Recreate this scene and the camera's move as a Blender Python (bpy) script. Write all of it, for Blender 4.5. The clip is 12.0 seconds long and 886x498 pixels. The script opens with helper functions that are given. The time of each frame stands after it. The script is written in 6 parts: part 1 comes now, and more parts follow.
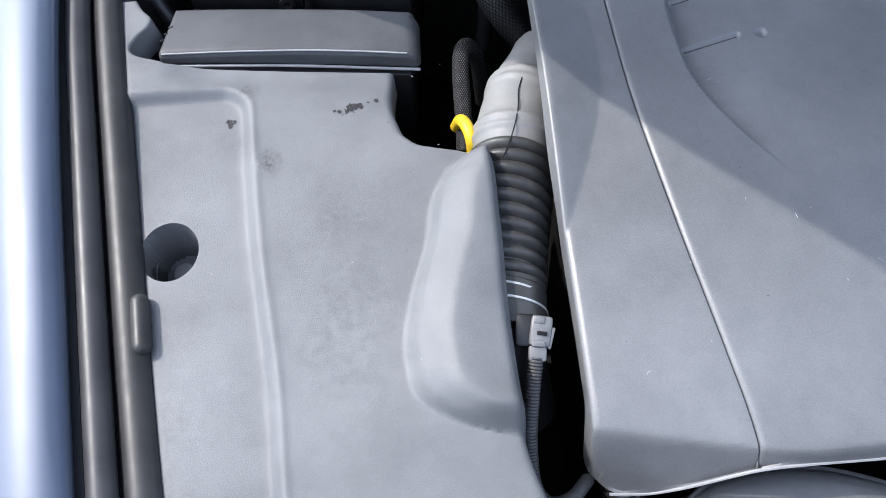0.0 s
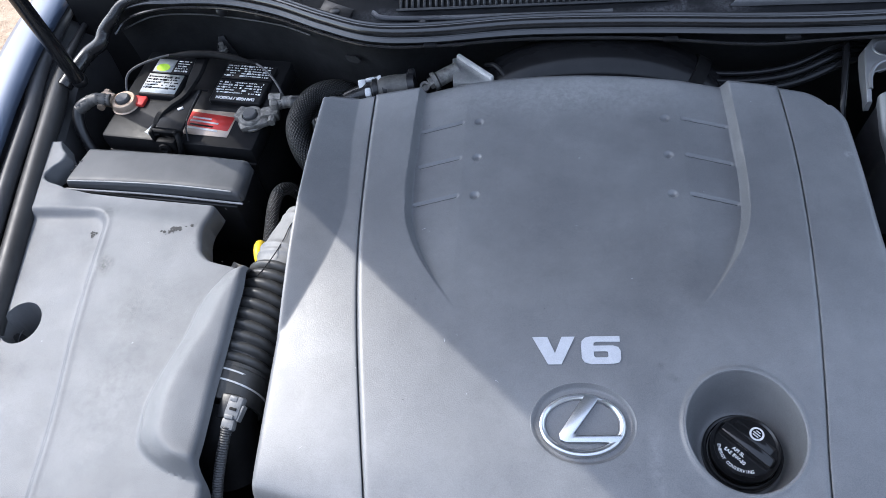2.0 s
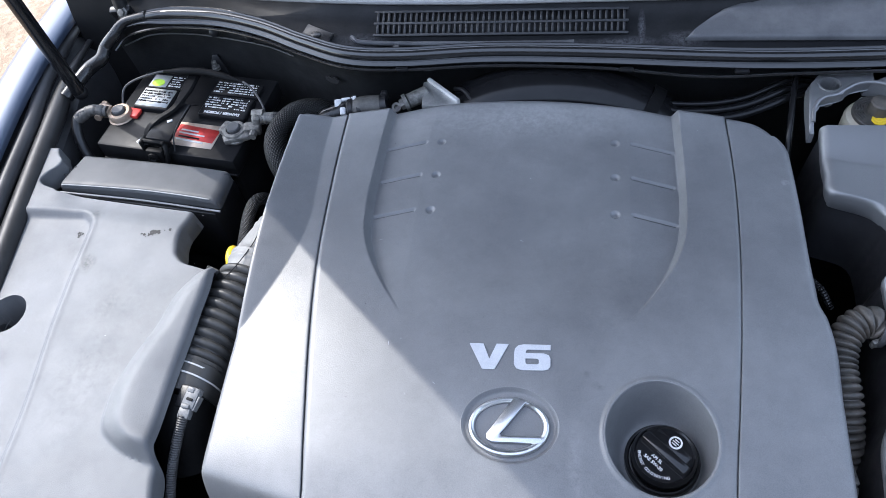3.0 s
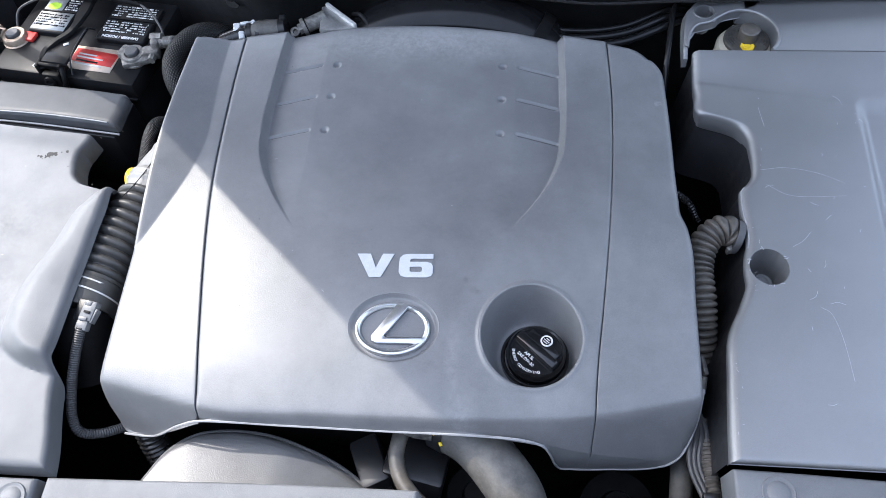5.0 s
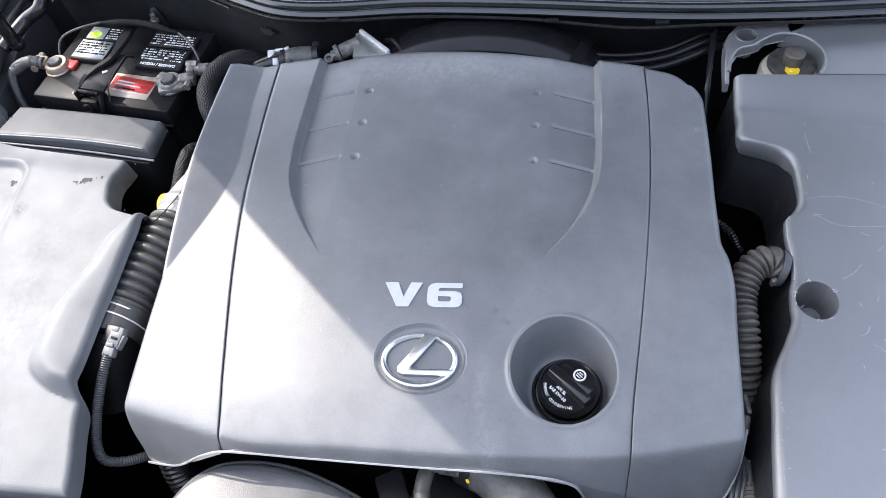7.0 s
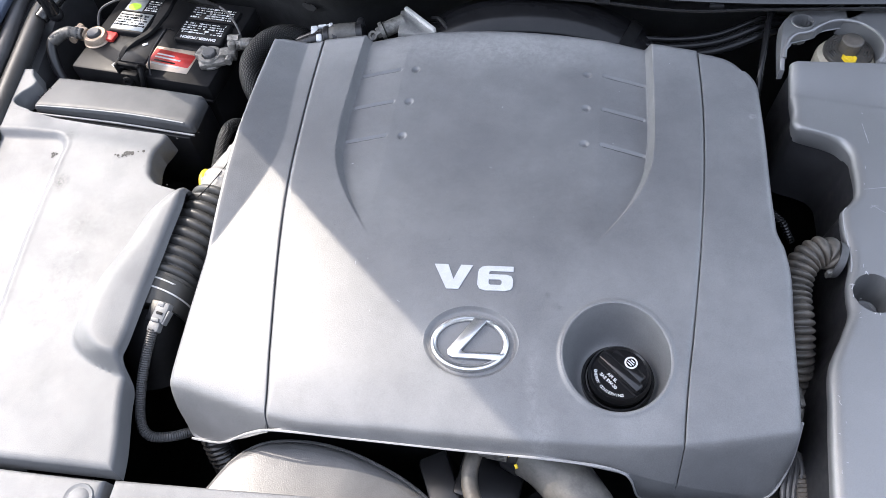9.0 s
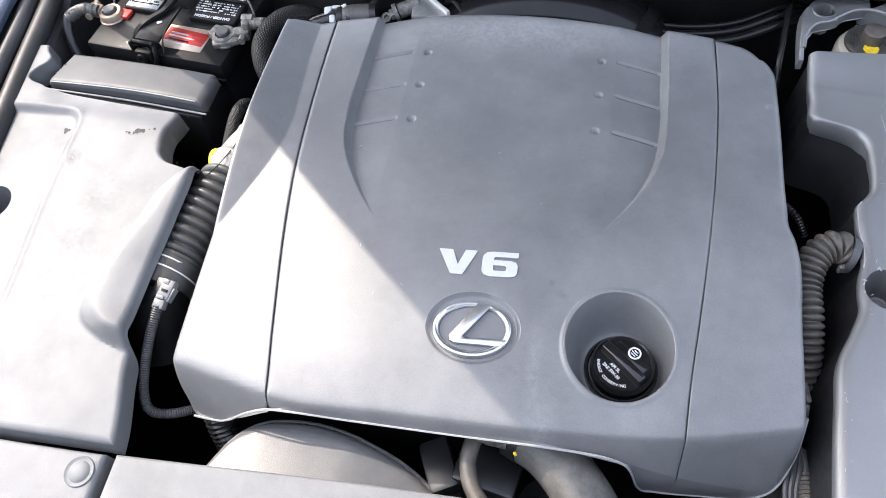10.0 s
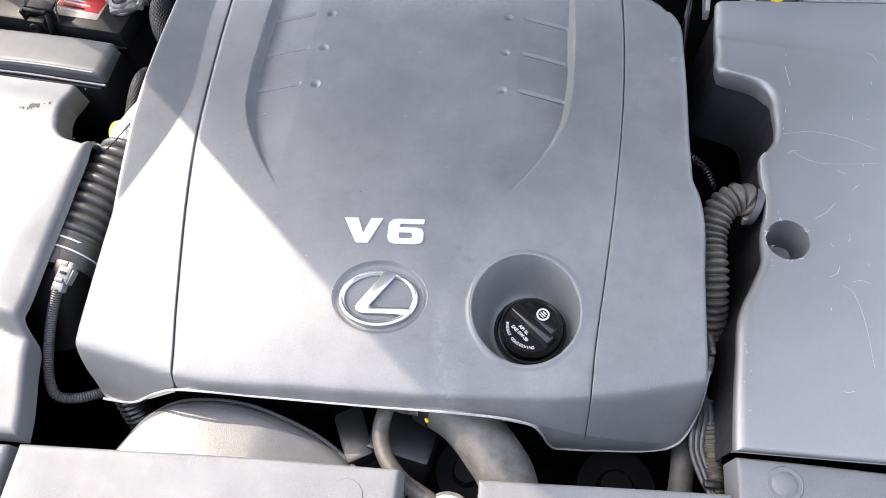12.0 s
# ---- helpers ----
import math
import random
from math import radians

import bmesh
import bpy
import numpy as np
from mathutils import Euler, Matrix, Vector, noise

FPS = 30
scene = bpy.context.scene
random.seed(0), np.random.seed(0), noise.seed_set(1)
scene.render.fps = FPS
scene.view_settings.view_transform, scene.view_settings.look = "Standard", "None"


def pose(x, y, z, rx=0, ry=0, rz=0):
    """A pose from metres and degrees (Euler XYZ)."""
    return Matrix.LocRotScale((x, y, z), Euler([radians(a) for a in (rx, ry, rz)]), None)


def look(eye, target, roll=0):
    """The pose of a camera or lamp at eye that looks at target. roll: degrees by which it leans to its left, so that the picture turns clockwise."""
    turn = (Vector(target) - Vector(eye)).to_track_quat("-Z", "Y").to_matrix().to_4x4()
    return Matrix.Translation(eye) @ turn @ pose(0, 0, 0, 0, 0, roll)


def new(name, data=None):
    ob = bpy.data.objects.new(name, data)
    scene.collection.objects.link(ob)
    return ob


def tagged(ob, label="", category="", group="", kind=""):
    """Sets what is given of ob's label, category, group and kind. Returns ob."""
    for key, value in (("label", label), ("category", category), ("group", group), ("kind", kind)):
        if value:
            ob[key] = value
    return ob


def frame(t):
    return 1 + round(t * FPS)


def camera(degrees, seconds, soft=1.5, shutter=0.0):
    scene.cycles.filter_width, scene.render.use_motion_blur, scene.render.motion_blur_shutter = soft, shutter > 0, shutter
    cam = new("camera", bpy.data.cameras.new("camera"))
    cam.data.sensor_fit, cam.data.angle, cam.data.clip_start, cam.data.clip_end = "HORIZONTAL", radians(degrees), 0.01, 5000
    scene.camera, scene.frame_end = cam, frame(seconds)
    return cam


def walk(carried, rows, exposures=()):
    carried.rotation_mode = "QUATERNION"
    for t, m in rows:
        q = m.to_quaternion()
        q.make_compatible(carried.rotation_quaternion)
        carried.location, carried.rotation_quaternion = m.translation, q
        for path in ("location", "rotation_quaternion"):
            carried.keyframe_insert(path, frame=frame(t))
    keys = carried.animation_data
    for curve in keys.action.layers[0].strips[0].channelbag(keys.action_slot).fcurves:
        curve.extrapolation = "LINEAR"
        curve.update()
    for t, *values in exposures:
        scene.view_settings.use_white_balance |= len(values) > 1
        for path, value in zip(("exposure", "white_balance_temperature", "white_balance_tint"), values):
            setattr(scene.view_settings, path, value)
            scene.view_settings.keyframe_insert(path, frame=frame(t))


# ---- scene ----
cam = camera(60.1, 12.0, soft=0.8)
EXPOSURES = [(0, 2.28, 6350, 10), (1.0, 2.22, 6350, 10), (1.5, 2.22, 6300, 10), (2.5, 2.36, 6200, 10), (3.7, 2.5, 6250, 10), (5.3, 2.68, 6500, 10), (6.5, 2.73, 6700, 11), (9.0, 2.85, 7050, 12), (10.5, 2.92, 7200, 12), (12, 3.05, 7350, 13)]
PATH = [
    (0, (-0.434, -0.035, 1.431), (-0.376, 0.833, -0.37), -1.2),
    (0.5, (-0.339, 0.002, 1.45), (-0.426, 0.991, -0.286), -6.4),
    (1, (-0.242, -0.054, 1.521), (-0.39, 0.996, -0.175), -7.3),
    (1.5, (-0.033, -0.109, 1.589), (-0.257, 0.97, -0.08), -10.9),
    (2, (-0.028, -0.125, 1.586), (-0.297, 0.979, -0.059), -11.2),
    (2.5, (0.026, -0.116, 1.618), (-0.294, 1.015, 0.0), -10.8),
    (3, (0.063, -0.16, 1.612), (-0.271, 0.99, 0.01), -11.1),
    (3.5, (0.063, -0.191, 1.626), (-0.217, 0.933, -0.005), -10.7),
    (3.7, (0.077, -0.201, 1.631), (-0.174, 0.902, -0.018), -10.1),
    (5.3, (0.131, -0.21, 1.62), (-0.049, 0.841, -0.073), -5.8),
    (5.5, (0.117, -0.203, 1.619), (-0.079, 0.856, -0.066), -6.2),
    (6, (0.103, -0.203, 1.623), (-0.128, 0.874, -0.047), -7.2),
    (6.5, (0.121, -0.205, 1.618), (-0.143, 0.887, -0.036), -8.6),
    (7, (0.141, -0.194, 1.604), (-0.147, 0.905, -0.043), -9.9),
    (8.8, (0.099, -0.196, 1.6), (-0.187, 0.866, -0.07), -9.1),
    (9, (0.092, -0.196, 1.598), (-0.211, 0.866, -0.069), -9.5),
    (9.5, (0.087, -0.203, 1.591), (-0.247, 0.843, -0.081), -9.9),
    (10, (0.107, -0.193, 1.59), (-0.244, 0.834, -0.091), -10.5),
    (10.5, (0.141, -0.159, 1.579), (-0.202, 0.848, -0.115), -10.8),
    (11, (0.152, -0.155, 1.572), (-0.162, 0.829, -0.14), -10.7),
    (11.5, (0.168, -0.16, 1.576), (-0.104, 0.805, -0.155), -9.8),
    (12, (0.162, -0.168, 1.581), (-0.08, 0.773, -0.167), -9.2),
]
walk(cam, [(t, look(eye, target, roll)) for t, eye, target, roll in PATH], EXPOSURES)


# ---- world, sun, exposure ----
SUN_AZ, SUN_EL = 297.9, 46.7      # degrees: compass-like angle from +y clockwise, height
world = bpy.data.worlds.new("sky_world")
scene.world = world
world.use_nodes = True
wn = world.node_tree.nodes
sky = wn.new("ShaderNodeTexSky")
sky.sky_type = "NISHITA"
sky.sun_disc = False
sky.dust_density, sky.air_density = 1.2, 1.0
sky.sun_elevation = radians(SUN_EL)
sky.sun_rotation = radians(SUN_AZ)
wn["Background"].inputs["Strength"].default_value = 0.15
haze = wn.new("ShaderNodeHueSaturation")
haze.inputs["Saturation"].default_value = 0.66
world.node_tree.links.new(sky.outputs["Color"], haze.inputs["Color"])
world.node_tree.links.new(haze.outputs["Color"], wn["Background"].inputs["Color"])
sun_way = Vector((math.sin(radians(SUN_AZ)) * math.cos(radians(SUN_EL)), math.cos(radians(SUN_AZ)) * math.cos(radians(SUN_EL)), math.sin(radians(SUN_EL))))
sun_data = bpy.data.lights.new("sun", "SUN")
sun_data.energy, sun_data.angle, sun_data.color = 0.85, radians(0.45), (1.0, 0.95, 0.88)
sun = new("sun", sun_data)
sun.matrix_world = look(sun_way * 20, (0, 0, 0))


# ---- small tools ----
def smooth(a, b, x):
    t = np.clip((np.asarray(x, float) - a) / (b - a), 0, 1)
    return t * t * (3 - 2 * t)


def graph(*pairs):
    """A smooth function through (x, y) pairs in rising x."""
    xs, ys = np.array(pairs, float).T
    slope = np.gradient(ys, xs)

    def fn(x):
        x = np.clip(np.asarray(x, float), xs[0], xs[-1])
        k = np.clip(np.searchsorted(xs, x) - 1, 0, len(xs) - 2)
        h = xs[k + 1] - xs[k]
        t = (x - xs[k]) / h
        return ((2 * t**3 - 3 * t**2 + 1) * ys[k] + (t**3 - 2 * t**2 + t) * h * slope[k]
                + (3 * t**2 - 2 * t**3) * ys[k + 1] + (t**3 - t**2) * h * slope[k + 1])
    return fn


def flat(value):
    return lambda x: np.zeros_like(np.asarray(x, float)) + value


def mesh_object(name, mesh, material, parent=None, label="", shade=True):
    if shade:
        mesh.polygons.foreach_set("use_smooth", [True] * len(mesh.polygons))
    if not mesh.materials:
        mesh.materials.append(material)
    ob = new(name, mesh)
    ob.parent = parent
    if label:
        ob["label"] = label
    return ob


def part(name, bm, material, parent, label="", angle=35):
    """Links a bmesh as one mesh object under a thing or a part; edges sharper than angle stay sharp."""
    bmesh.ops.recalc_face_normals(bm, faces=bm.faces)
    bm.normal_update()
    for e in bm.edges:
        if len(e.link_faces) == 2 and e.calc_face_angle(0) > radians(angle):
            e.smooth = False
    mesh = bpy.data.meshes.new(name)
    bm.to_mesh(mesh)
    bm.free()
    return mesh_object(name, mesh, material, parent, label)


def thing(name, label, category, group="", kind="", at=(0, 0, 0)):
    ob = new(name)
    ob.empty_display_size = 0.05
    ob.location = at
    return tagged(ob, label, category, group, kind)


def box(bm, c, size, rot=(0, 0, 0), bevel=0.003, seg=2):
    r = bmesh.ops.create_cube(bm, size=1, matrix=pose(*c, *rot) @ Matrix.Diagonal((*size, 1)))
    if bevel:
        edges = list({e for v in r["verts"] for e in v.link_edges})
        bmesh.ops.bevel(bm, geom=edges, offset=bevel, segments=seg, profile=0.5, affect="EDGES")
    return bm


def rod(bm, a, b, r1, r2=None, n=20, caps=True):
    a, b = Vector(a), Vector(b)
    m = Matrix.Translation((a + b) / 2) @ (b - a).to_track_quat("Z", "Y").to_matrix().to_4x4()
    bmesh.ops.create_cone(bm, cap_ends=caps, segments=n, radius1=r1, radius2=r1 if r2 is None else r2, depth=(b - a).length, matrix=m)
    return bm


def lathe(bm, centre, profile, n=40, rot=(0, 0, 0), sx=1.0, sy=1.0):
    """Turns (radius, z) pairs round the axis at centre."""
    m = pose(*centre, *rot)
    rings = []
    for r, z in profile:
        if r < 1e-6:
            rings.append([bm.verts.new(m @ Vector((0, 0, z)))])
        else:
            rings.append([bm.verts.new(m @ Vector((sx * r * math.cos(2 * math.pi * k / n), sy * r * math.sin(2 * math.pi * k / n), z))) for k in range(n)])
    for p, q in zip(rings, rings[1:]):
        for k in range(n):
            quad = [p[k % len(p)], p[(k + 1) % len(p)], q[(k + 1) % len(q)], q[k % len(q)]]
            quad = list(dict.fromkeys(quad))
            if len(quad) > 2:
                bm.faces.new(quad)
    return bm


def spline(points, steps=10):
    pts = [Vector(p) for p in points]
    pts = [2 * pts[0] - pts[1]] + pts + [2 * pts[-1] - pts[-2]]
    out = []
    for k in range(1, len(pts) - 2):
        a, b, c, d = pts[k - 1:k + 3]
        for s in range(steps):
            t = s / steps
            out.append(0.5 * ((2 * b) + (c - a) * t + (2 * a - 5 * b + 4 * c - d) * t * t + (3 * b - a - 3 * c + d) * t**3))
    out.append(pts[-2])
    return out


def tube(bm, points, radius, n=14, steps=10, caps=True, even=0.0):
    """Sweeps a round section along a smooth path. radius: metres or a function of the length run. even: spacing of the rings."""
    path = spline(points, steps)
    run = [0.0]
    for p, q in zip(path, path[1:]):
        run.append(run[-1] + (q - p).length)
    if even:
        count = max(2, int(run[-1] / even))
        dense = []
        for k in range(count + 1):
            s = run[-1] * k / count
            j = min(max(0, int(np.searchsorted(run, s)) - 1), len(path) - 2)
            f = (s - run[j]) / max(1e-9, run[j + 1] - run[j])
            dense.append(path[j].lerp(path[j + 1], min(1, max(0, f))))
        path, run = dense, [run[-1] * k / count for k in range(count + 1)]
    side = None
    rings = []
    for k, p in enumerate(path):
        d = (path[min(k + 1, len(path) - 1)] - path[max(k - 1, 0)]).normalized()
        if side is None:
            side = d.orthogonal().normalized()
        side = (side - d * side.dot(d)).normalized()
        up = d.cross(side)
        r = radius(run[k]) if callable(radius) else radius
        rings.append([bm.verts.new(p + r * (math.cos(2 * math.pi * i / n) * side + math.sin(2 * math.pi * i / n) * up)) for i in range(n)])
    for p, q in zip(rings, rings[1:]):
        for i in range(n):
            bm.faces.new((p[i], p[(i + 1) % n], q[(i + 1) % n], q[i]))
    if caps:
        bm.faces.new(rings[0][::-1])
        bm.faces.new(rings[-1])
    return bm


def prism(bm, outline, z0, z1, bevel=0.0, m=None):
    """Extrudes a flat outline between two heights, with the top rim bevelled."""
    low = [bm.verts.new((x, y, z0)) for x, y in outline]
    high = [bm.verts.new((x, y, z1)) for x, y in outline]
    bm.faces.new(low[::-1])
    top = bm.faces.new(high)
    for k in range(len(outline)):
        j = (k + 1) % len(outline)
        bm.faces.new((low[k], low[j], high[j], high[k]))
    verts = low + high
    if m is not None:
        bmesh.ops.transform(bm, matrix=m, verts=verts)
    if bevel:
        bmesh.ops.bevel(bm, geom=list(top.edges), offset=bevel, segments=2, profile=0.5, affect="EDGES")
    return bm


def shell(name, xl, xr, y0, y1, height, material, parent, label="", step=0.003, radii=(0.01, 0.01, 0.01, 0.01),
          drops=None, corner=(0, 0, 0, 0), foot=None, lean=0.003, holes=(), fold=None):
    """A moulded panel: a sheet over the plan between the sides xl(y), xr(y) and the ends y0(x), y1(x), with its rim rounded
    down (radii and drops: left, right, front, rear) and walls down to foot(x, y). fold(x): where the front breaks into a steep flank."""
    drops = drops or radii
    ym = np.linspace(float(np.min(y0(np.array([0.0])))), float(np.max(y1(np.array([0.0])))), 20)
    wide, deep = float(np.max(xr(ym) - xl(ym))), float(ym[-1] - ym[0])
    nu, nv = max(6, int(wide / step)), max(6, int(deep / step))

    def spread(n, ra, rb, size):
        """Even steps, with extra rows in the rounded rims."""
        rows = list(np.linspace(0, 1, n + 1))
        for r, flip in ((ra, False), (rb, True)):
            extra = [size and min(0.45, r / size) * f for f in (0.02, 0.07, 0.15, 0.26, 0.4, 0.6, 0.8)]
            rows += [1 - e if flip else e for e in extra]
        return np.unique(np.round(rows, 6))

    us, vs = spread(nu, radii[0], radii[1], wide), spread(nv, radii[2], radii[3], deep)
    u, v = np.meshgrid(us, vs)
    x = xl(np.full_like(u, ym.mean())) * (1 - u) + xr(np.full_like(u, ym.mean())) * u
    y = ym[0] + v * deep
    for _ in range(8):
        y = y0(x) * (1 - v) + y1(x) * v
        x = xl(y) * (1 - u) + xr(y) * u
    w, d = xr(y) - xl(y), y1(x) - y0(x)
    el, er, ef, eb = u * w, (1 - u) * w, v * d, (1 - v) * d
    for size, (ex, ey, sx, sy) in zip(corner, ((el, ef, -1, -1), (er, ef, 1, -1), (el, eb, -1, 1), (er, eb, 1, 1))):
        if size:
            a, b = np.clip(1 - ex / size, 0, 1), np.clip(1 - ey / size, 0, 1)
            both = (a > 0) & (b > 0)
            k = np.where(both, np.maximum(a, b) / np.maximum(np.hypot(a, b), 1e-9), 1)
            x = x + np.where(both, sx * size * (a * k - a), 0)
            y = y + np.where(both, sy * size * (b * k - b), 0)
    sunk = np.zeros_like(x)
    for cx, cy, rx, ry, depth in holes:
        q = np.maximum(1e-6, np.hypot((x - cx) / rx, (y - cy) / ry))
        near = np.abs(q - 1) < 0.75 * step / rx
        x, y = np.where(near, cx + (x - cx) / q, x), np.where(near, cy + (y - cy) / q, y)
        sunk = np.where((q < 1) & ~near, depth, sunk)
    z = height(x, y) - sunk
    fall = np.zeros_like(z)
    for e, r, dr in zip((el, er, ef, eb), radii, drops):
        if r > 0:
            t = np.clip(1 - e / r, 0, 1)
            fall = np.maximum(fall, dr * (1 - np.sqrt(np.maximum(0, 1 - t * t))))
    if fold:
        s = fold(x) - y
        fall = fall + 1.9 * np.maximum(0, (s + np.sqrt(s * s + 0.003**2)) / 2 - 0.0001)
    z = z - fall
    rows, cols = u.shape
    verts = [tuple(p) for p in np.stack([x.ravel(), y.ravel(), z.ravel()], 1)]
    faces = [(r * cols + c, r * cols + c + 1, (r + 1) * cols + c + 1, (r + 1) * cols + c) for r in range(rows - 1) for c in range(cols - 1)]
    rim = ([c for c in range(cols)] + [r * cols + cols - 1 for r in range(1, rows)]
           + [(rows - 1) * cols + c for c in range(cols - 2, -1, -1)] + [r * cols for r in range(rows - 2, 0, -1)])
    mid = Vector((float(x.mean()), float(y.mean()), 0))
    ring = rim
    foot = foot or (lambda px, py, pz: pz - 0.02)
    for turn in range(2):
        made = []
        for k, i in enumerate(rim):
            px, py, pz = verts[i]
            out = Vector((px - mid.x, py - mid.y, 0)).normalized()
            low = min(float(foot(px, py, pz)), pz - 0.0005)
            if turn == 0:
                verts.append((px + out.x * lean, py + out.y * lean, low))
            else:
                verts.append((px - out.x * 0.003, py - out.y * 0.003, low - 0.0005))
            made.append(len(verts) - 1)
        n = len(rim)
        faces += [(ring[(k + 1) % n], ring[k], made[k], made[(k + 1) % n]) for k in range(n)]
        ring = made
    mesh = bpy.data.meshes.new(name)
    mesh.from_pydata(verts, [], faces)
    mesh.update()
    ob = mesh_object(name, mesh, material, parent, label)
    mesh.set_sharp_from_angle(angle=radians(50))
    return ob


def lettering(name, text, size, m, material, parent, bold=0.0, depth=0.0003, centre=True):
    data = bpy.data.curves.new(name, "FONT")
    data.body, data.size, data.extrude, data.offset = text, size, depth, bold
    data.resolution_u = 3
    data.align_x = "CENTER" if centre else "LEFT"
    data.align_y = "CENTER"
    temp = bpy.data.objects.new("temp", data)
    mesh = bpy.data.meshes.new_from_object(temp)
    bpy.data.objects.remove(temp)
    mesh.transform(m)
    return mesh_object(name, mesh, material, parent, shade=False)


# ---- materials ----
def nodes_of(name):
    mat = bpy.data.materials.new(name)
    mat.use_nodes = True
    return mat, mat.node_tree.nodes, mat.node_tree.links, mat.node_tree.nodes["Principled BSDF"]


def noise_node(nodes, links, scale, detail=4.0, rough=0.6, stretch=None):
    tex = nodes.new("ShaderNodeTexCoord")
    n = nodes.new("ShaderNodeTexNoise")
    n.inputs["Scale"].default_value, n.inputs["Detail"].default_value, n.inputs["Roughness"].default_value = scale, detail, rough
    if stretch:
        mp = nodes.new("ShaderNodeMapping")
        mp.inputs["Scale"].default_value = stretch
        links.new(tex.outputs["Object"], mp.inputs["Vector"])
        links.new(mp.outputs["Vector"], n.inputs["Vector"])
    else:
        links.new(tex.outputs["Object"], n.inputs["Vector"])
    return n


def ramp(nodes, links, source, stops):
    r = nodes.new("ShaderNodeValToRGB")
    while len(r.color_ramp.elements) < len(stops):
        r.color_ramp.elements.new(0.5)
    for e, (p, c) in zip(r.color_ramp.elements, stops):
        e.position = p
        e.color = (*c, 1) if len(c) == 3 else c
    links.new(source, r.inputs["Fac"])
    return r


def surface(name, dark, light, rough=(0.45, 0.6), metal=0.0, grain=900.0, grain_bump=0.15, blotch=14.0, dust=0.0,
            dust_colour=(0.32, 0.315, 0.305), coat=0.0, spec=0.5, stretch=None, relief=0.0005, speck_mix=0.35, ior=1.5):
    """A worn surface: blotches between two colours, fine grain, uneven gloss, and dust in patches."""
    mat, nodes, links, bsdf = nodes_of(name)
    big = noise_node(nodes, links, blotch, 6, 0.62, stretch)
    col = ramp(nodes, links, big.outputs["Fac"], [(0.3, dark), (0.7, light)])
    fine = noise_node(nodes, links, grain, 2, 0.5)
    mix = nodes.new("ShaderNodeMixRGB")
    mix.blend_type = "MULTIPLY"
    mix.inputs["Fac"].default_value = speck_mix
    speck = ramp(nodes, links, fine.outputs["Fac"], [(0.3, (0.72, 0.72, 0.72)), (0.65, (1.12, 1.12, 1.12))])
    links.new(col.outputs["Color"], mix.inputs["Color1"])
    links.new(speck.outputs["Color"], mix.inputs["Color2"])
    out = mix.outputs["Color"]
    if dust:
        stain = noise_node(nodes, links, blotch * 2.3, 9, 0.75)
        dirty = ramp(nodes, links, stain.outputs["Fac"], [(0.62, (1, 1, 1)), (0.78, (0.72, 0.72, 0.72))])
        m3 = nodes.new("ShaderNodeMixRGB")
        m3.blend_type = "MULTIPLY"
        m3.inputs["Fac"].default_value = 0.7
        links.new(out, m3.inputs["Color1"])
        links.new(dirty.outputs["Color"], m3.inputs["Color2"])
        out = m3.outputs["Color"]
        d1 = noise_node(nodes, links, blotch * 0.6, 8, 0.7)
        mask = ramp(nodes, links, d1.outputs["Fac"], [(0.42, (0, 0, 0)), (0.75, (dust, dust, dust))])
        m2 = nodes.new("ShaderNodeMixRGB")
        links.new(mask.outputs["Color"], m2.inputs["Fac"])
        links.new(out, m2.inputs["Color1"])
        m2.inputs["Color2"].default_value = (*dust_colour, 1)
        out = m2.outputs["Color"]
    if dust >= 0.1 and blotch < 13:
        pin = noise_node(nodes, links, 330, 3, 0.8)
        dots = ramp(nodes, links, pin.outputs["Fac"], [(0.68, (0, 0, 0)), (0.78, (0.35, 0.35, 0.35))])
        m4 = nodes.new("ShaderNodeMixRGB")
        links.new(dots.outputs["Color"], m4.inputs["Fac"])
        links.new(out, m4.inputs["Color1"])
        m4.inputs["Color2"].default_value = (*dust_colour, 1)
        out = m4.outputs["Color"]
    links.new(out, bsdf.inputs["Base Color"])
    mid = noise_node(nodes, links, blotch * 3.1, 5, 0.6)
    rr = nodes.new("ShaderNodeMapRange")
    rr.inputs["From Min"].default_value, rr.inputs["From Max"].default_value = 0.3, 0.7
    rr.inputs["To Min"].default_value, rr.inputs["To Max"].default_value = rough
    links.new(mid.outputs["Fac"], rr.inputs["Value"])
    links.new(rr.outputs["Result"], bsdf.inputs["Roughness"])
    bsdf.inputs["Metallic"].default_value = metal
    bsdf.inputs["Coat Weight"].default_value = coat
    bsdf.inputs["Coat Roughness"].default_value = 0.06
    bsdf.inputs["Specular IOR Level"].default_value = spec
    bsdf.inputs["IOR"].default_value = ior
    if grain_bump:
        bump = nodes.new("ShaderNodeBump")
        bump.inputs["Strength"].default_value, bump.inputs["Distance"].default_value = grain_bump, relief
        links.new(fine.outputs["Fac"], bump.inputs["Height"])
        links.new(bump.outputs["Normal"], bsdf.inputs["Normal"])
    return mat


